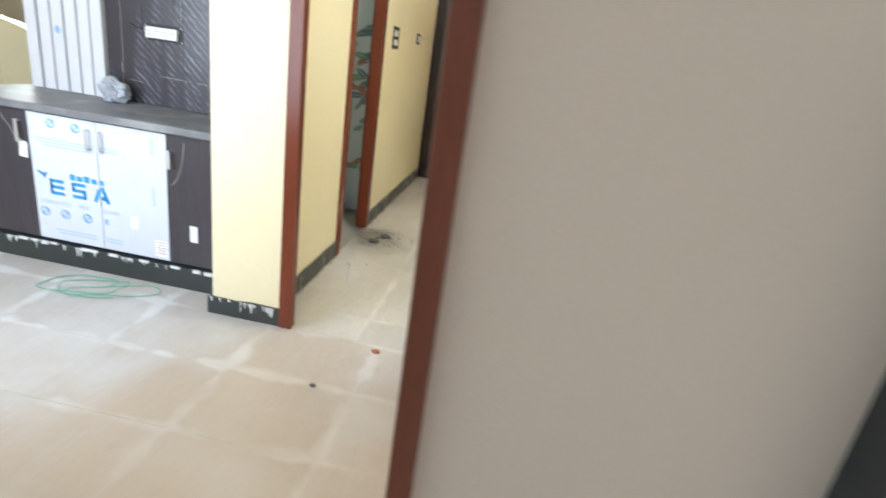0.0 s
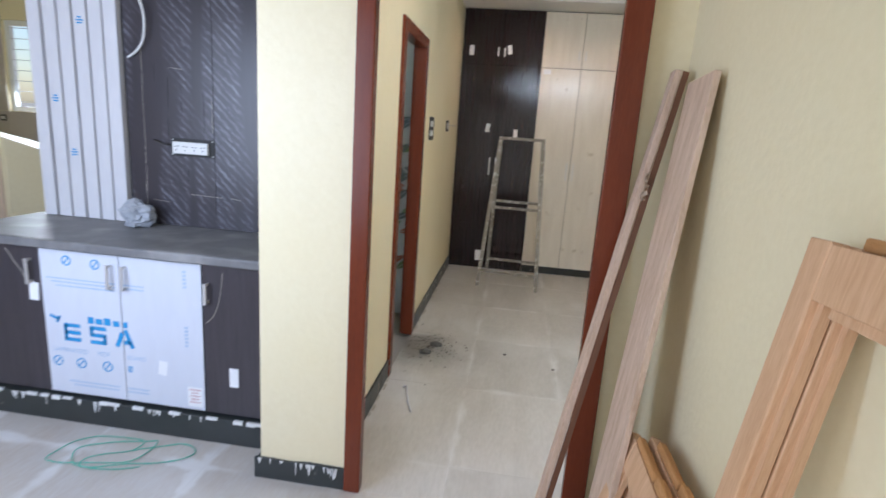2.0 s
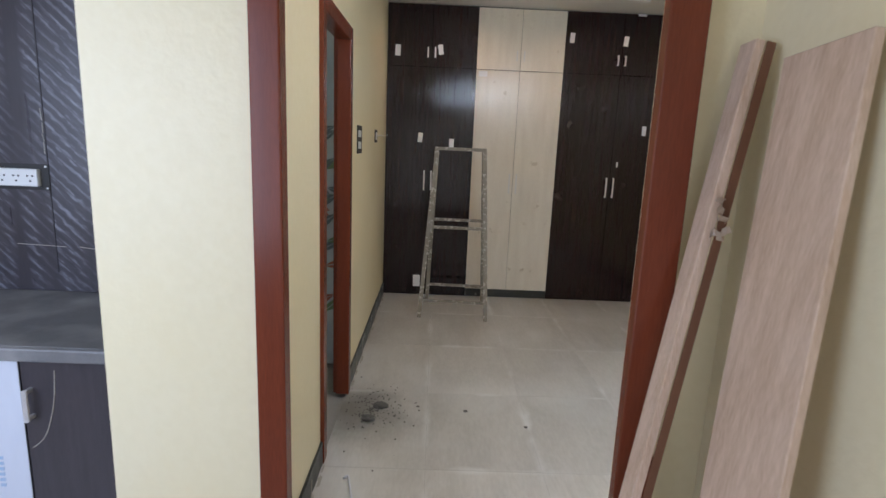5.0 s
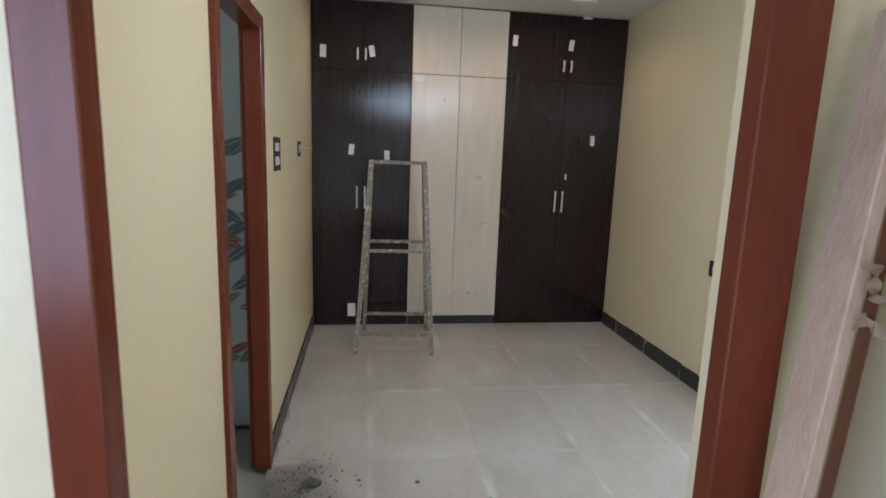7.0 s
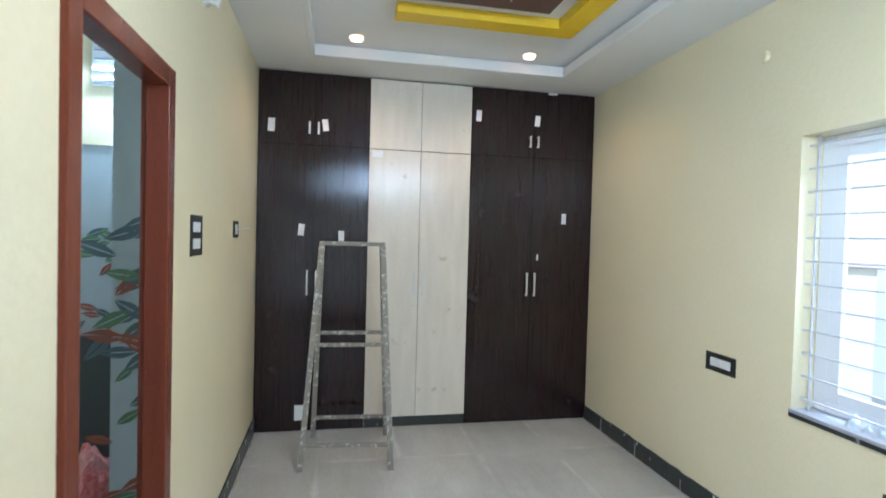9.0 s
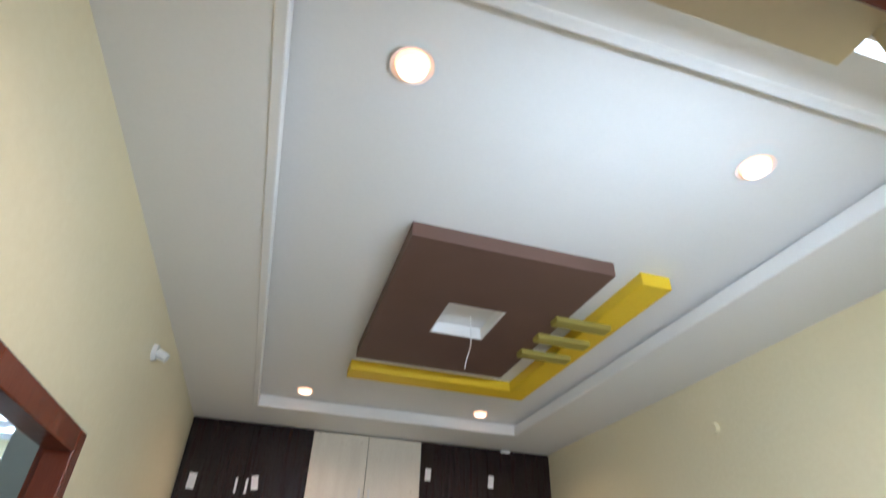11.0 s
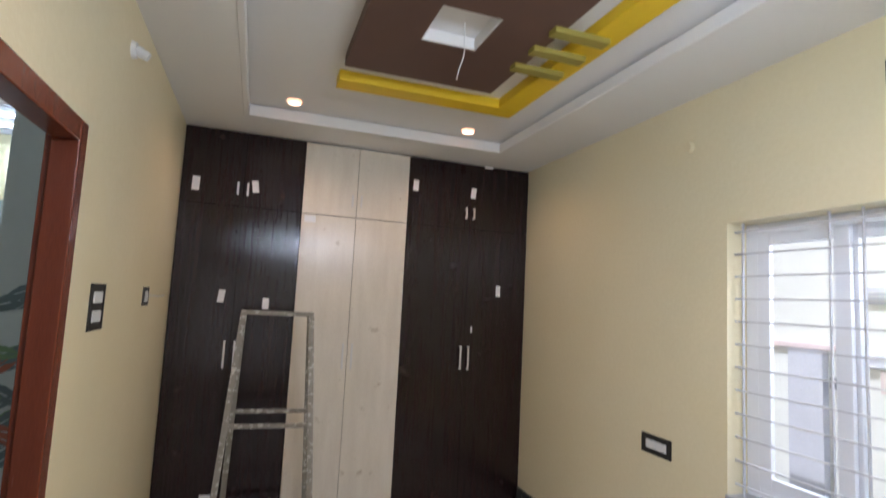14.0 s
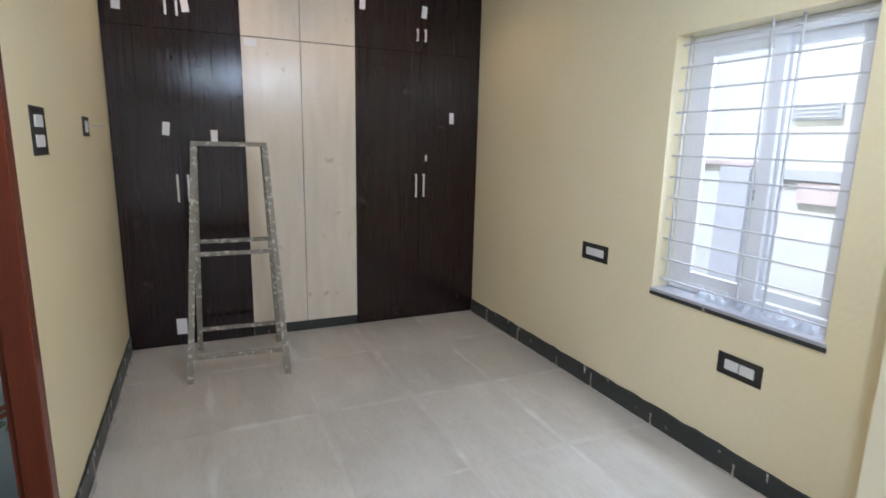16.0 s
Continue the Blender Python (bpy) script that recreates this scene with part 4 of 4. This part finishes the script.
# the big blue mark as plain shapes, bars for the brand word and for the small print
def print_strokes(k, strokes, wide, mat, name, label):
    """Flat strokes from point to point on the film of one door."""
    bm = B()
    for x0, z0, x1, z1 in strokes:
        run = Vector((x1 - x0, 0, z1 - z0)).normalized()
        side = Vector((-run.z, 0, run.x)) * (wide / 2)
        a, b = Vector((x0, DY - 0.0042, z0)), Vector((x1, DY - 0.0042, z1))
        front = [bm.verts.new(p) for p in (a - side, b - side, b + side, a + side)]
        back = [bm.verts.new(v.co + Vector((0, 0.001, 0))) for v in front]
        bm.faces.new(front), bm.faces.new(back[::-1])
        for i in range(4):
            bm.faces.new((front[i], back[i], back[(i + 1) % 4], front[(i + 1) % 4]))
    bmesh.ops.recalc_face_normals(bm, faces=bm.faces)
    part(name, bm, mat, tv_doors[k], label)


LOW, MID, TOP = 0.43, 0.466, 0.502
print_strokes(1, [(-2.655, z, -2.568, z) for z in (LOW, MID, TOP)] + [(-2.646, LOW, -2.646, TOP)], 0.019, BLUE, "blue_mark", "large blue printed mark")
print_strokes(1, [(-2.518, z, -2.432, z) for z in (LOW, MID, TOP)] + [(-2.509, MID, -2.509, TOP), (-2.441, LOW, -2.441, MID)], 0.019, BLUE, "blue_mark", "large blue printed mark")
print_strokes(1, [(-2.378, 0.421, -2.3475, 0.495)], 0.022, BLUE, "blue_mark", "large blue printed mark")
print_strokes(2, [(-2.295, 0.421, -2.332, 0.511), (-2.341, 0.447, -2.306, 0.447)], 0.022, BLUE, "blue_mark", "large blue printed mark")
print_bars(1, [(-2.509, 0.540, 0.030, 0.034), (-2.466, 0.537, 0.036, 0.028), (-2.422, 0.541, 0.034, 0.036), (-2.376, 0.537, 0.032, 0.028)], BLUE, "small_blue_mark")
print_bars(2, [(-2.328, 0.537, 0.022, 0.028)], BLUE, "small_blue_mark")
print_bars(1, [(-2.545 + 0.01 * i, z, 0.36 - 0.03 * i, 0.006) for i, z in enumerate((0.735, 0.718, 0.70, 0.21, 0.192))], PALEBLUE, "small_print")
lettering("board_lettering", "LAMINATED", 0.034, pose(-2.630, DY - 0.0036, 0.371, 90, 0, 0), PALEBLUE, tv_doors[1])
print_bars(2, [(-2.28, z, 0.11, 0.006) for z in (0.735, 0.718, 0.21, 0.192)] + [(-2.017, z, 0.016, 0.010) for z in (0.83, 0.812, 0.794, 0.776, 0.758, 0.56, 0.542, 0.524, 0.506, 0.488, 0.47)], PALEBLUE, "small_print")
lettering("board_lettering", "MDF", 0.034, pose(-2.452, DY - 0.0036, 0.371, 90, 0, 0), PALEBLUE, tv_doors[1])
lettering("board_lettering", "BOARD", 0.030, pose(-2.280, DY - 0.0036, 0.371, 90, 0, 0), PALEBLUE, tv_doors[2])
print_strokes(1, [(-2.725, 0.545, -2.675, 0.525), (-2.672, 0.545, -2.690, 0.512)], 0.014, BLUE, "small_blue_mark", "small blue printed leaf")
bm = B()
box(bm, -0.022, 0.022, -0.0008, 0, -0.036, 0.036)
bmesh.ops.transform(bm, matrix=pose(-2.145, DY - 0.0034, 0.34, 0, 8, 0), verts=bm.verts)
part("small_label", bm, PAPER, tv_doors[2], "small white paper label")
bm = B()
box(bm, -2.022, -1.946, DY - 0.0042, DY - 0.0032, 0.160, 0.262)
label = part("inspection_label", bm, PAPER, tv_doors[2], "white label with red small print")
for i, wide in enumerate((0.058, 0.040, 0.052, 0.046, 0.054)):
    bm = B()
    box(bm, -1.984 - wide / 2, -1.984 + wide / 2, DY - 0.0048, DY - 0.0043, 0.246 - i * 0.016, 0.250 - i * 0.016)
    part("print_line", bm, REDPRINT, label)
print_strokes(2, [(-2.326, z, -2.304, z) for z in (0.30, 0.312, 0.324)] + [(-2.324, 0.30, -2.324, 0.324)], 0.006, BLUE, "small_blue_mark", "small blue printed mark")
for k, x, z, rad in ((1, -2.704, 0.31, 0.024), (1, -2.577, 0.31, 0.024), (1, -2.437, 0.31, 0.024), (1, -2.613, 0.825, 0.022), (1, -2.465, 0.82, 0.022)):
    ring = [(x + rad * math.cos(i * math.tau / 12), z + rad * math.sin(i * math.tau / 12)) for i in range(13)]
    print_strokes(k, [(*p, *q) for p, q in zip(ring, ring[1:])] + [(x - 0.012, z - 0.014, x + 0.012, z + 0.014)], 0.006, BLUE, "round_symbol", "round blue printed symbol")

ob = thing("countertop", "dusty black granite top of the television cabinet", "countertop")
bm = B()
box(bm, -3.25, -1.554, DY - 0.022, 6.095, 0.885, 0.925, 0.003)
part("slab", bm, SLATE, ob)
bm = B()
box(bm, -3.25, -1.554, DY - 0.04, DY - 0.022, 0.884, 0.925, 0.006)
part("front_edge", bm, SLATE, ob, "rounded polished front edge")

ob = thing("wall_panel", "dark film-covered laminate panel for the television", "wall panel")
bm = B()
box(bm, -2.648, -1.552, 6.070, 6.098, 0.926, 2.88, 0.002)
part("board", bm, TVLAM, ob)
bm = B()
box(bm, -2.16, -2.156, 6.067, 6.0705, 1.0, 2.7)
part("groove_strip", bm, CHARCOAL, ob)
tear = random.Random(31)
for x, z0, z1 in ((-2.556, 1.10, 1.86), (-2.562, 1.02, 1.16), (-2.166, 1.44, 1.60)):
    bm = B()
    z = z0
    while z < z1:
        run = tear.uniform(0.02, 0.07)
        a, b = x + tear.uniform(-0.003, 0.003), x + tear.uniform(-0.003, 0.003)
        beam(bm, (a, 6.0695, z), (b, 6.0695, min(z + run, z1)), 0.0020, 0.0012, (0, 1, 0))
        z += run + tear.uniform(0.002, 0.012)
    part("film_tear", bm, DUSTCEMENT, ob, "pale torn line in the film")
for x0, x1, z in ((-2.30, -2.12, 1.105), (-2.52, -2.43, 1.06), (-2.07, -2.01, 1.10), (-2.40, -2.33, 1.76)):
    bm = B()
    beam(bm, (x0, 6.0695, z), (x1, 6.0695, z - 0.006), 0.0018, 0.0012, (0, 1, 0))
    part("film_tear", bm, DUSTCEMENT, ob, "pale torn line in the film")
ob = thing("slatted_panel", "white film-covered slatted wall panel", "wall panel")
bm = B()
box(bm, -3.178, -2.652, 6.080, 6.098, 0.926, 2.88)
part("backing", bm, BLACKBOX, ob, "dark backing between the slats")
SX = (-3.175, -3.082, -2.995, -2.906, -2.820, -2.736)
for i, x in enumerate(SX):
    bm = B()
    box(bm, x, x + 0.074, 6.040, 6.0795, 0.927, 2.88, 0.003)
    s = part("slat", bm, SLATFILM, ob, "white film-covered slat")
    if i in (1, 2, 3):
        z = (1.55, 1.27, 1.95)[i - 1]
        bm = B()
        for dz, w in ((0, 0.03), (0.014, 0.04), (0.028, 0.022)):
            box(bm, x + 0.037 - w / 2, x + 0.037 + w / 2, 6.0385, 6.0395, z + dz, z + dz + 0.008)
        part("blue_mark", bm, BLUE, s, "small blue printed mark")

ob = thing("power_strip", "white four-way socket strip hung on the dark panel", "socket strip")
bm = B()
box(bm, -2.385, -2.185, 6.046, 6.068, 1.322, 1.385, 0.004)
part("body", bm, PLASTIC, ob)
for i in range(4):
    bm = B()
    for dx, dz in ((-0.009, 0.008), (0.009, 0.008), (0, -0.01)):
        disc(bm, (-2.36 + i * 0.05 + dx, 6.0465, 1.352 + dz), 0.0035, 0.0035, 0.002, pose(0, 0, 0, 90, 0, 0), 8)
    part("socket", bm, BLACKBOX, ob)
wire("lead", [(-2.385, 6.06, 1.36), (-2.43, 6.04, 1.365), (-2.47, 6.05, 1.38), (-2.50, 6.069, 1.385)], 0.004, BLACKWIRE, ob)
bm = B()
box(bm, -2.400, -2.155, 6.0665, 6.0695, 1.308, 1.402, 0.001)
part("back_plate", bm, BLACKBOX, ob, "black back plate")
for x in (-2.393, -2.165):
    for z in (1.316, 1.394):
        part("screw", disc(B(), (x, 6.0665, z), 0.004, 0.003, 0.003, pose(0, 0, 0, 90, 0, 0), 10), PLASTIC, ob)
wire("cable_loop", [(-2.62, 6.06, 1.80), (-2.52, 6.04, 1.84), (-2.49, 6.03, 2.0), (-2.54, 6.04, 2.12), (-2.62, 6.06, 2.16)], 0.006, PLASTIC)
tagged(bpy.data.objects["cable_loop"], "white cable loop hanging on the dark panel", "cable")


def crumple(name, c, r, mat, label, category, seed, squash=0.8):
    bm = B()
    bmesh.ops.create_icosphere(bm, subdivisions=4, radius=1.0)
    off = Vector((seed * 3.1, seed * 1.7, seed))
    for v in bm.verts:
        d = v.co.normalized()
        k = 1 + 0.28 * noise.noise(d * 1.6 + off) + 0.22 * abs(noise.noise(d * 4.0 + off)) - 0.12 * abs(noise.noise(d * 9 + off))
        v.co = Vector((d.x * r[0], d.y * r[1], d.z * r[2])) * k
        v.co.z = max(v.co.z, -r[2] * squash)
    low = min(v.co.z for v in bm.verts)
    bmesh.ops.translate(bm, vec=(c[0], c[1], c[2] - low), verts=bm.verts)
    return tagged(mesh_object(name, bm, mat), label, category)


crumple("plastic_bag", (-2.54, 5.96, 0.9255), (0.085, 0.07, 0.075), POLY, "crumpled clear polythene bag on the stone top", "plastic bag", 2)
pts = [(-2.40 + 0.21 * math.cos(a) * (1 + 0.25 * math.sin(1.7 * a)) + 0.02 * a, 5.34 + 0.12 * math.sin(a * 1.04 + 0.3) + 0.01 * math.sin(3 * a), 0.006 + 0.003 * (i % 3)) for i, a in enumerate(k * 0.35 for k in range(50))]
wire("green_wire_coil", pts, 0.0025, GREENWIRE)
tagged(bpy.data.objects["green_wire_coil"], "thin green wire coil lying loose on the floor", "wire")

# ---- kitchen seen past the pier ----
ob = thing("kitchen_counter_end", "cream plastered kitchen counter end with a slanted corner", "counter")
bm = B()
prof = [(-4.75, 6.80), (-4.20, 6.80), (-4.05, 7.05), (-4.05, 7.30), (-4.75, 7.30)]
lo = [bm.verts.new((x, y, 0)) for x, y in prof]
hi = [bm.verts.new((x, y, 1.28 if i < 2 or i == 4 else 1.16)) for i, (x, y) in enumerate(prof)]
bm.faces.new(lo[::-1])
bmesh.ops.triangulate(bm, faces=[bm.faces.new(hi)])
for i in range(5):
    bm.faces.new((lo[i], lo[(i + 1) % 5], hi[(i + 1) % 5], hi[i]))
bmesh.ops.recalc_face_normals(bm, faces=bm.faces)
part("body", bm, PAINT, ob)
bm = B()
box(bm, -4.74, -4.24, 6.786, 6.799, 0.15, 1.20)
part("front_board", bm, TAUPE, ob, "beige board front")
ob = tagged(new("window_2"), "bright kitchen window with steel bars", "window", kind="structure")
bm = B()
for b in ((-5.679, -5.63, 1.431, 2.299), (-4.95, -4.901, 1.431, 2.299), (-5.63, -4.95, 1.431, 1.48), (-5.63, -4.95, 2.25, 2.299)):
    box(bm, b[0], b[1], 8.33, 8.38, b[2], b[3])
part("window_frame", bm, UPVC, ob)
for i in range(8):
    bm = B()
    beam(bm, (-5.66, 8.34, 1.53 + i * 0.1), (-4.92, 8.34, 1.53 + i * 0.1), 0.006, 0.006, (0, 0, 1))
    part("bar", bm, GRILLE, ob)
wall_box("socket_box", "small grey socket box on the kitchen tiles", "socket", pose(-5.95, 8.288, 1.98, 0, 0, 180), 0.12, 0.10, ((-0.03, 0.03, -0.025, 0.025),))
wall_box("socket_box", "small grey socket box low on the kitchen tiles", "socket", pose(-5.75, 8.288, 1.36, 0, 0, 180), 0.06, 0.06, ((-0.015, 0.015, -0.015, 0.015),))

# ---- bathroom floor clutter ----
crumple("cement_bag", (-1.74, 7.86, -0.03), (0.14, 0.12, 0.30), BAGRED, "red and white printed plastic bag on the bathroom floor", "bag", 5)
crumple("plastic_sack", (-1.72, 7.62, -0.03), (0.12, 0.10, 0.16), BAGWHITE, "white crumpled plastic sack on the bathroom floor", "sack", 6)
crumple("plastic_sack", (-1.66, 7.40, -0.03), (0.12, 0.10, 0.12), BAGBLUE, "blue and green crumpled sack on the bathroom floor", "sack", 7)
bm = B()
box(bm, -2.05, -1.66, 8.05, 8.09, -0.03, 1.02, 0.004)
tagged(mesh_object("board", bm, DARKGREY), "dark grey board leaning against the bathroom tiles", "board")
ob = tagged(new("window_3"), "small bathroom ventilator with glass louvres", "window", kind="structure")
bm = B()
box(bm, -1.855, -1.605, 8.075, 8.091, 2.27, 2.475)
part("window_frame", bm, UPVC, ob)
for i in range(4):
    bm = B()
    beam(bm, (-1.84, 8.069, 2.297 + i * 0.05), (-1.62, 8.069, 2.297 + i * 0.05), 0.014, 0.010, (0, 0.3, 1))
    part("louvre", bm, GRILLE, ob)

# ---- planks and raw window frames against the hall wall ----
def plank(label, quad, thick, mat):
    """A board from the four corners of one face: foot a, foot b, top b, top a."""
    a, b, c, d = (Vector(p) for p in quad)
    n = (b - a).cross(d - a).normalized() * thick
    bm = B()
    lo = [bm.verts.new(p) for p in (a, b, c, d)]
    hi = [bm.verts.new(p + n) for p in (a, b, c, d)]
    bm.faces.new(lo[::-1]), bm.faces.new(hi)
    for i in range(4):
        bm.faces.new((lo[i], lo[(i + 1) % 4], hi[(i + 1) % 4], hi[i]))
    bmesh.ops.recalc_face_normals(bm, faces=bm.faces)
    bmesh.ops.bevel(bm, geom=list(bm.edges), offset=0.002, segments=1, affect="EDGES")
    return tagged(mesh_object("plank", bm, mat), label, "plank", "planks leaning in the corner")


narrow = plank("narrow raw wooden plank with torn tape, leaning in the corner", ((-0.402, 5.138, 0), (-0.402, 5.078, 0), (-0.066, 5.268, 1.778), (-0.066, 5.328, 1.774)), 0.022, RAWWOOD)
bm = B()
beam(bm, (-0.391, 5.0765, 0.002), (-0.055, 5.2665, 1.775), 0.020, 0.002, (0, 1, 0))
part("edge_strip", bm, EDGEWOOD, narrow, "dark brown edge strip")
for s, dy, turn, size in ((0.80, -0.045, 55, 0.06), (0.775, -0.06, -15, 0.07)):
    bm = B()
    n = 9
    rows = [[bm.verts.new((size * (i / n - 0.5), 0.007 * math.sin(i * 1.9 + k + turn), 0.018 * (k - 0.5) + 0.008 * math.sin(i * 0.9))) for k in (0, 1)] for i in range(n + 1)]
    for p, q in zip(rows, rows[1:]):
        bm.faces.new((p[0], q[0], q[1], p[1]))
    bmesh.ops.solidify(bm, geom=list(bm.faces), thickness=0.001)
    bmesh.ops.transform(bm, matrix=pose(-0.395 + 0.331 * s - 0.010, 5.104 + 0.190 * s + dy, 1.775 * s, 0, turn, -90), verts=bm.verts)
    part("torn_tape", bm, TAPE, narrow, "torn brown packing tape")
bm = B()
rows = []
for along, across, wide in ((0.735, 0.026, 0.002), (0.725, 0.014, 0.004), (0.713, -0.002, 0.008), (0.702, -0.016, 0.013), (0.690, -0.014, 0.014), (0.678, -0.004, 0.011), (0.664, 0.008, 0.007), (0.652, 0.014, 0.004), (0.640, 0.015, 0.007)):
    c = Vector((-0.402 + 0.336 * along, 5.108 + 0.190 * along + across, 1.776 * along))
    rows.append([bm.verts.new(c + Vector((-0.0035 - 0.004 * (k % 2) * wide / 0.014, wide * (k - 1) * 0.8, wide * (k - 1) * 0.5))) for k in range(3)])
for p, q in zip(rows, rows[1:]):
    for k in (0, 1):
        bm.faces.new((p[k], q[k], q[k + 1], p[k + 1]))
bmesh.ops.solidify(bm, geom=list(bm.faces), thickness=0.0008)
part("peeled_tape", bm, TAPE, narrow, "brown tape curling off the plank")
plank("wide raw wooden plank leaning on the wall", ((-0.236, 4.995, 0), (-0.236, 4.775, 0.016), (-0.040, 4.985, 1.748), (-0.040, 5.212, 1.733)), 0.019, RAWWOOD)


def raw_frame(label, w, h, m, batten):
    """An unfinished rebated window frame, lying in local xz with its foot on z = 0, face towards -y."""
    ob = thing("raw_window_frame", label, "window frame", "raw window frames")
    t, tall, d = 0.058, 0.092, 0.030
    steps = ((0.0, 0.015, 0.014),)     # rebates along the inner edge
    for near in (True, False):
        bm = B()
        box(bm, 0 if near else w - t, t if near else w, 0, d, 0, h, 0.003)
        for s0, s1, back in steps:
            x0, x1 = (t + s0, t + s1) if near else (w - t - s1, w - t - s0)
            box(bm, x0, x1, back, d - 0.001, 0.06, h - tall)
        part("stile", bm, TEAK, ob)
    for z, deep in ((0.0, 0.06), (h - tall, tall)):
        bm = B()
        box(bm, t + 0.0005, w - t - 0.0005, 0.0015, d - 0.0015, z, z + deep - 0.004, 0.002)
        part("rail", bm, TEAK, ob)
    bm = B()
    box(bm, t + 0.04, w - t - 0.04, 0.010, d - 0.006, h - tall - 0.016, h - tall)
    part("bead", bm, TEAK, ob)
    if batten:
        for x0, x1, up in ((0.05, 0.24, 0.018), (0.25, w - 0.06, 0.026)):
            bm = B()
            box(bm, x0, x1, 0.004, d - 0.004, h - 0.003, h + up, 0.004)
            part("head_batten", bm, SAWN, ob, "rough-sawn orange batten on the head")
    ob.matrix_world = m
    return ob


raw_frame("unfinished teak window frame leaning on the hall wall", 0.52, 1.435, pose(-0.322, 4.212, 0.003, -9.2, -3.2, -90), False)
raw_frame("unfinished teak window frame stacked behind another", 0.50, 1.430, pose(-0.289, 4.194, 0.003, -9.2, -3.2, -90), True)
raw_frame("short unfinished teak frame leaning on the wall", 0.46, 0.72, pose(-0.345, 4.905, 0.003, -16, 0, -90), True)
raw_frame("short unfinished teak frame stacked behind another", 0.46, 0.73, pose(-0.295, 4.87, 0.003, -15.5, 0, -90), True)

# ---- small litter ----
def pebble(name, c, r, mat, label, category, seed):
    return crumple(name, c, (r, r * 0.8, r * 0.5), mat, label, category, seed, 0.5)


pebble("mortar_lump", (-1.02, 7.0, 0), 0.038, DIRT, "dark crumbled mortar lump on the floor", "rubble", 8)
pebble("mortar_lump", (-1.075, 6.85, 0), 0.036, DIRT, "dark crumbled mortar lump by the bathroom door", "rubble", 9)
pebble("pebble", (-0.808, 4.90, 0), 0.013, DIRT, "small dark pebble on the hall floor", "rubble", 10)
pebble("brick_chip", (-0.62, 5.28, 0), 0.02, BRICKRED, "red clay chip on the threshold", "rubble", 12)
for k, (x, y, size) in enumerate(((-0.52, 6.98, 0.012), (-0.19, 6.82, 0.011), (-0.80, 7.02, 0.009), (-0.93, 6.90, 0.008))):
    pebble("mortar_flake", (x, y, -0.002), size, DIRT, "thin dark mortar flake trodden on the floor slabs", "rubble", 13 + k)
bm = B()
r = random.Random(21)
for _ in range(260):
    a, d = r.uniform(0, math.tau), abs(r.gauss(0, 0.15))
    s = r.uniform(0.001, 0.0045)
    x, y = -1.06 + d * math.cos(a) * 0.8, 6.98 + d * math.sin(a) * 1.2
    if x > -1.23:
        box(bm, x - s, x + s, y - s * 0.8, y + s * 0.8, 0.0, s)
tagged(mesh_object("mortar_crumbs", bm, DIRT), "scattered mortar crumbs by the bathroom door", "rubble", kind="stuff")
wire("bent_wire", [(-1.115, 6.30, 0.008), (-1.105, 6.345, 0.006), (-1.085, 6.26, 0.006), (-1.05, 6.12, 0.007), (-1.015, 6.03, 0.006)], 0.0055, GRILLE)
tagged(bpy.data.objects["bent_wire"], "short bent metal rod on the floor", "wire")

# ---- floor slabs and kitchen tiles, last ----
def slabs(name, x_lines, y_lines, clip, mat, parent, hx, hy):
    """Stone slabs between joint lines, cut to the clip rectangle; whole ones share a mesh."""
    whole = None
    x0c, x1c, y0c, y1c = clip
    g = 0.0004
    for xa, xb in zip(x_lines, x_lines[1:]):
        for ya, yb in zip(y_lines, y_lines[1:]):
            x0, x1, y0, y1 = max(xa, x0c), min(xb, x1c), max(ya, y0c), min(yb, y1c)
            if x1 - x0 < 0.01 or y1 - y0 < 0.01:
                continue
            cx, cy = (xa + xb) / 2, (ya + yb) / 2
            full = abs((x1 - x0) - (xb - xa)) < 1e-6 and abs((y1 - y0) - (yb - ya)) < 1e-6
            if full and whole:
                me = whole
            else:
                bm = B()
                box(bm, x0 - cx + g, x1 - cx - g, y0 - cy + g, y1 - cy - g, -0.03, 0)
                me = bpy.data.meshes.new(name)
                bm.to_mesh(me)
                bm.free()
                me.materials.append(mat)
                if full:
                    whole = me
            o = new(name, me)
            o.location = (cx, cy, r.uniform(-0.0006, 0.0004))
            o.parent = parent


bed_x = [-0.745 + BX * k for k in range(-2, 6)]
bed_y = [6.40 + BY * k for k in range(-2, 6)]
slabs("floor_slab", bed_x, bed_y, (XL, XR, YD, 9.96), BEDSLAB, floor, BX / 2, BY / 2)
hall_x = [-0.02 - HX * k for k in range(12, -1, -1)]
hall_y = [YD + HY * k for k in range(-5, 8)]
slabs("floor_slab", hall_x, hall_y, (-4.85, HALL_X, 3.58, YD), HALLSLAB, floor, HX / 2, HY / 2)
slabs("floor_slab", hall_x, hall_y, (-6.5, -1.55, YD, 8.3), HALLSLAB, floor, HX / 2, HY / 2)
kback = bpy.data.objects["wall_kitchen_back"]
for row in range(9):
    for x0, x1 in ((-6.5, -6.09), (-6.09, -5.683), (-5.683, -5.29), (-5.29, -4.898), (-4.898, -4.45), (-4.45, -4.0), (-4.0, -3.55), (-3.55, -3.1), (-3.1, -2.72)):
        z0, z1 = 0.12 + row * 0.262, 0.12 + (row + 1) * 0.262
        if -5.69 < x0 < -4.9 and z1 > 1.44:
            continue
        bm = B()
        box(bm, x0 + 0.001, x1 - 0.001, 8.290, 8.2995, z0 + 0.001, z1 - 0.001)
        part("tile", bm, KTILE, kback)
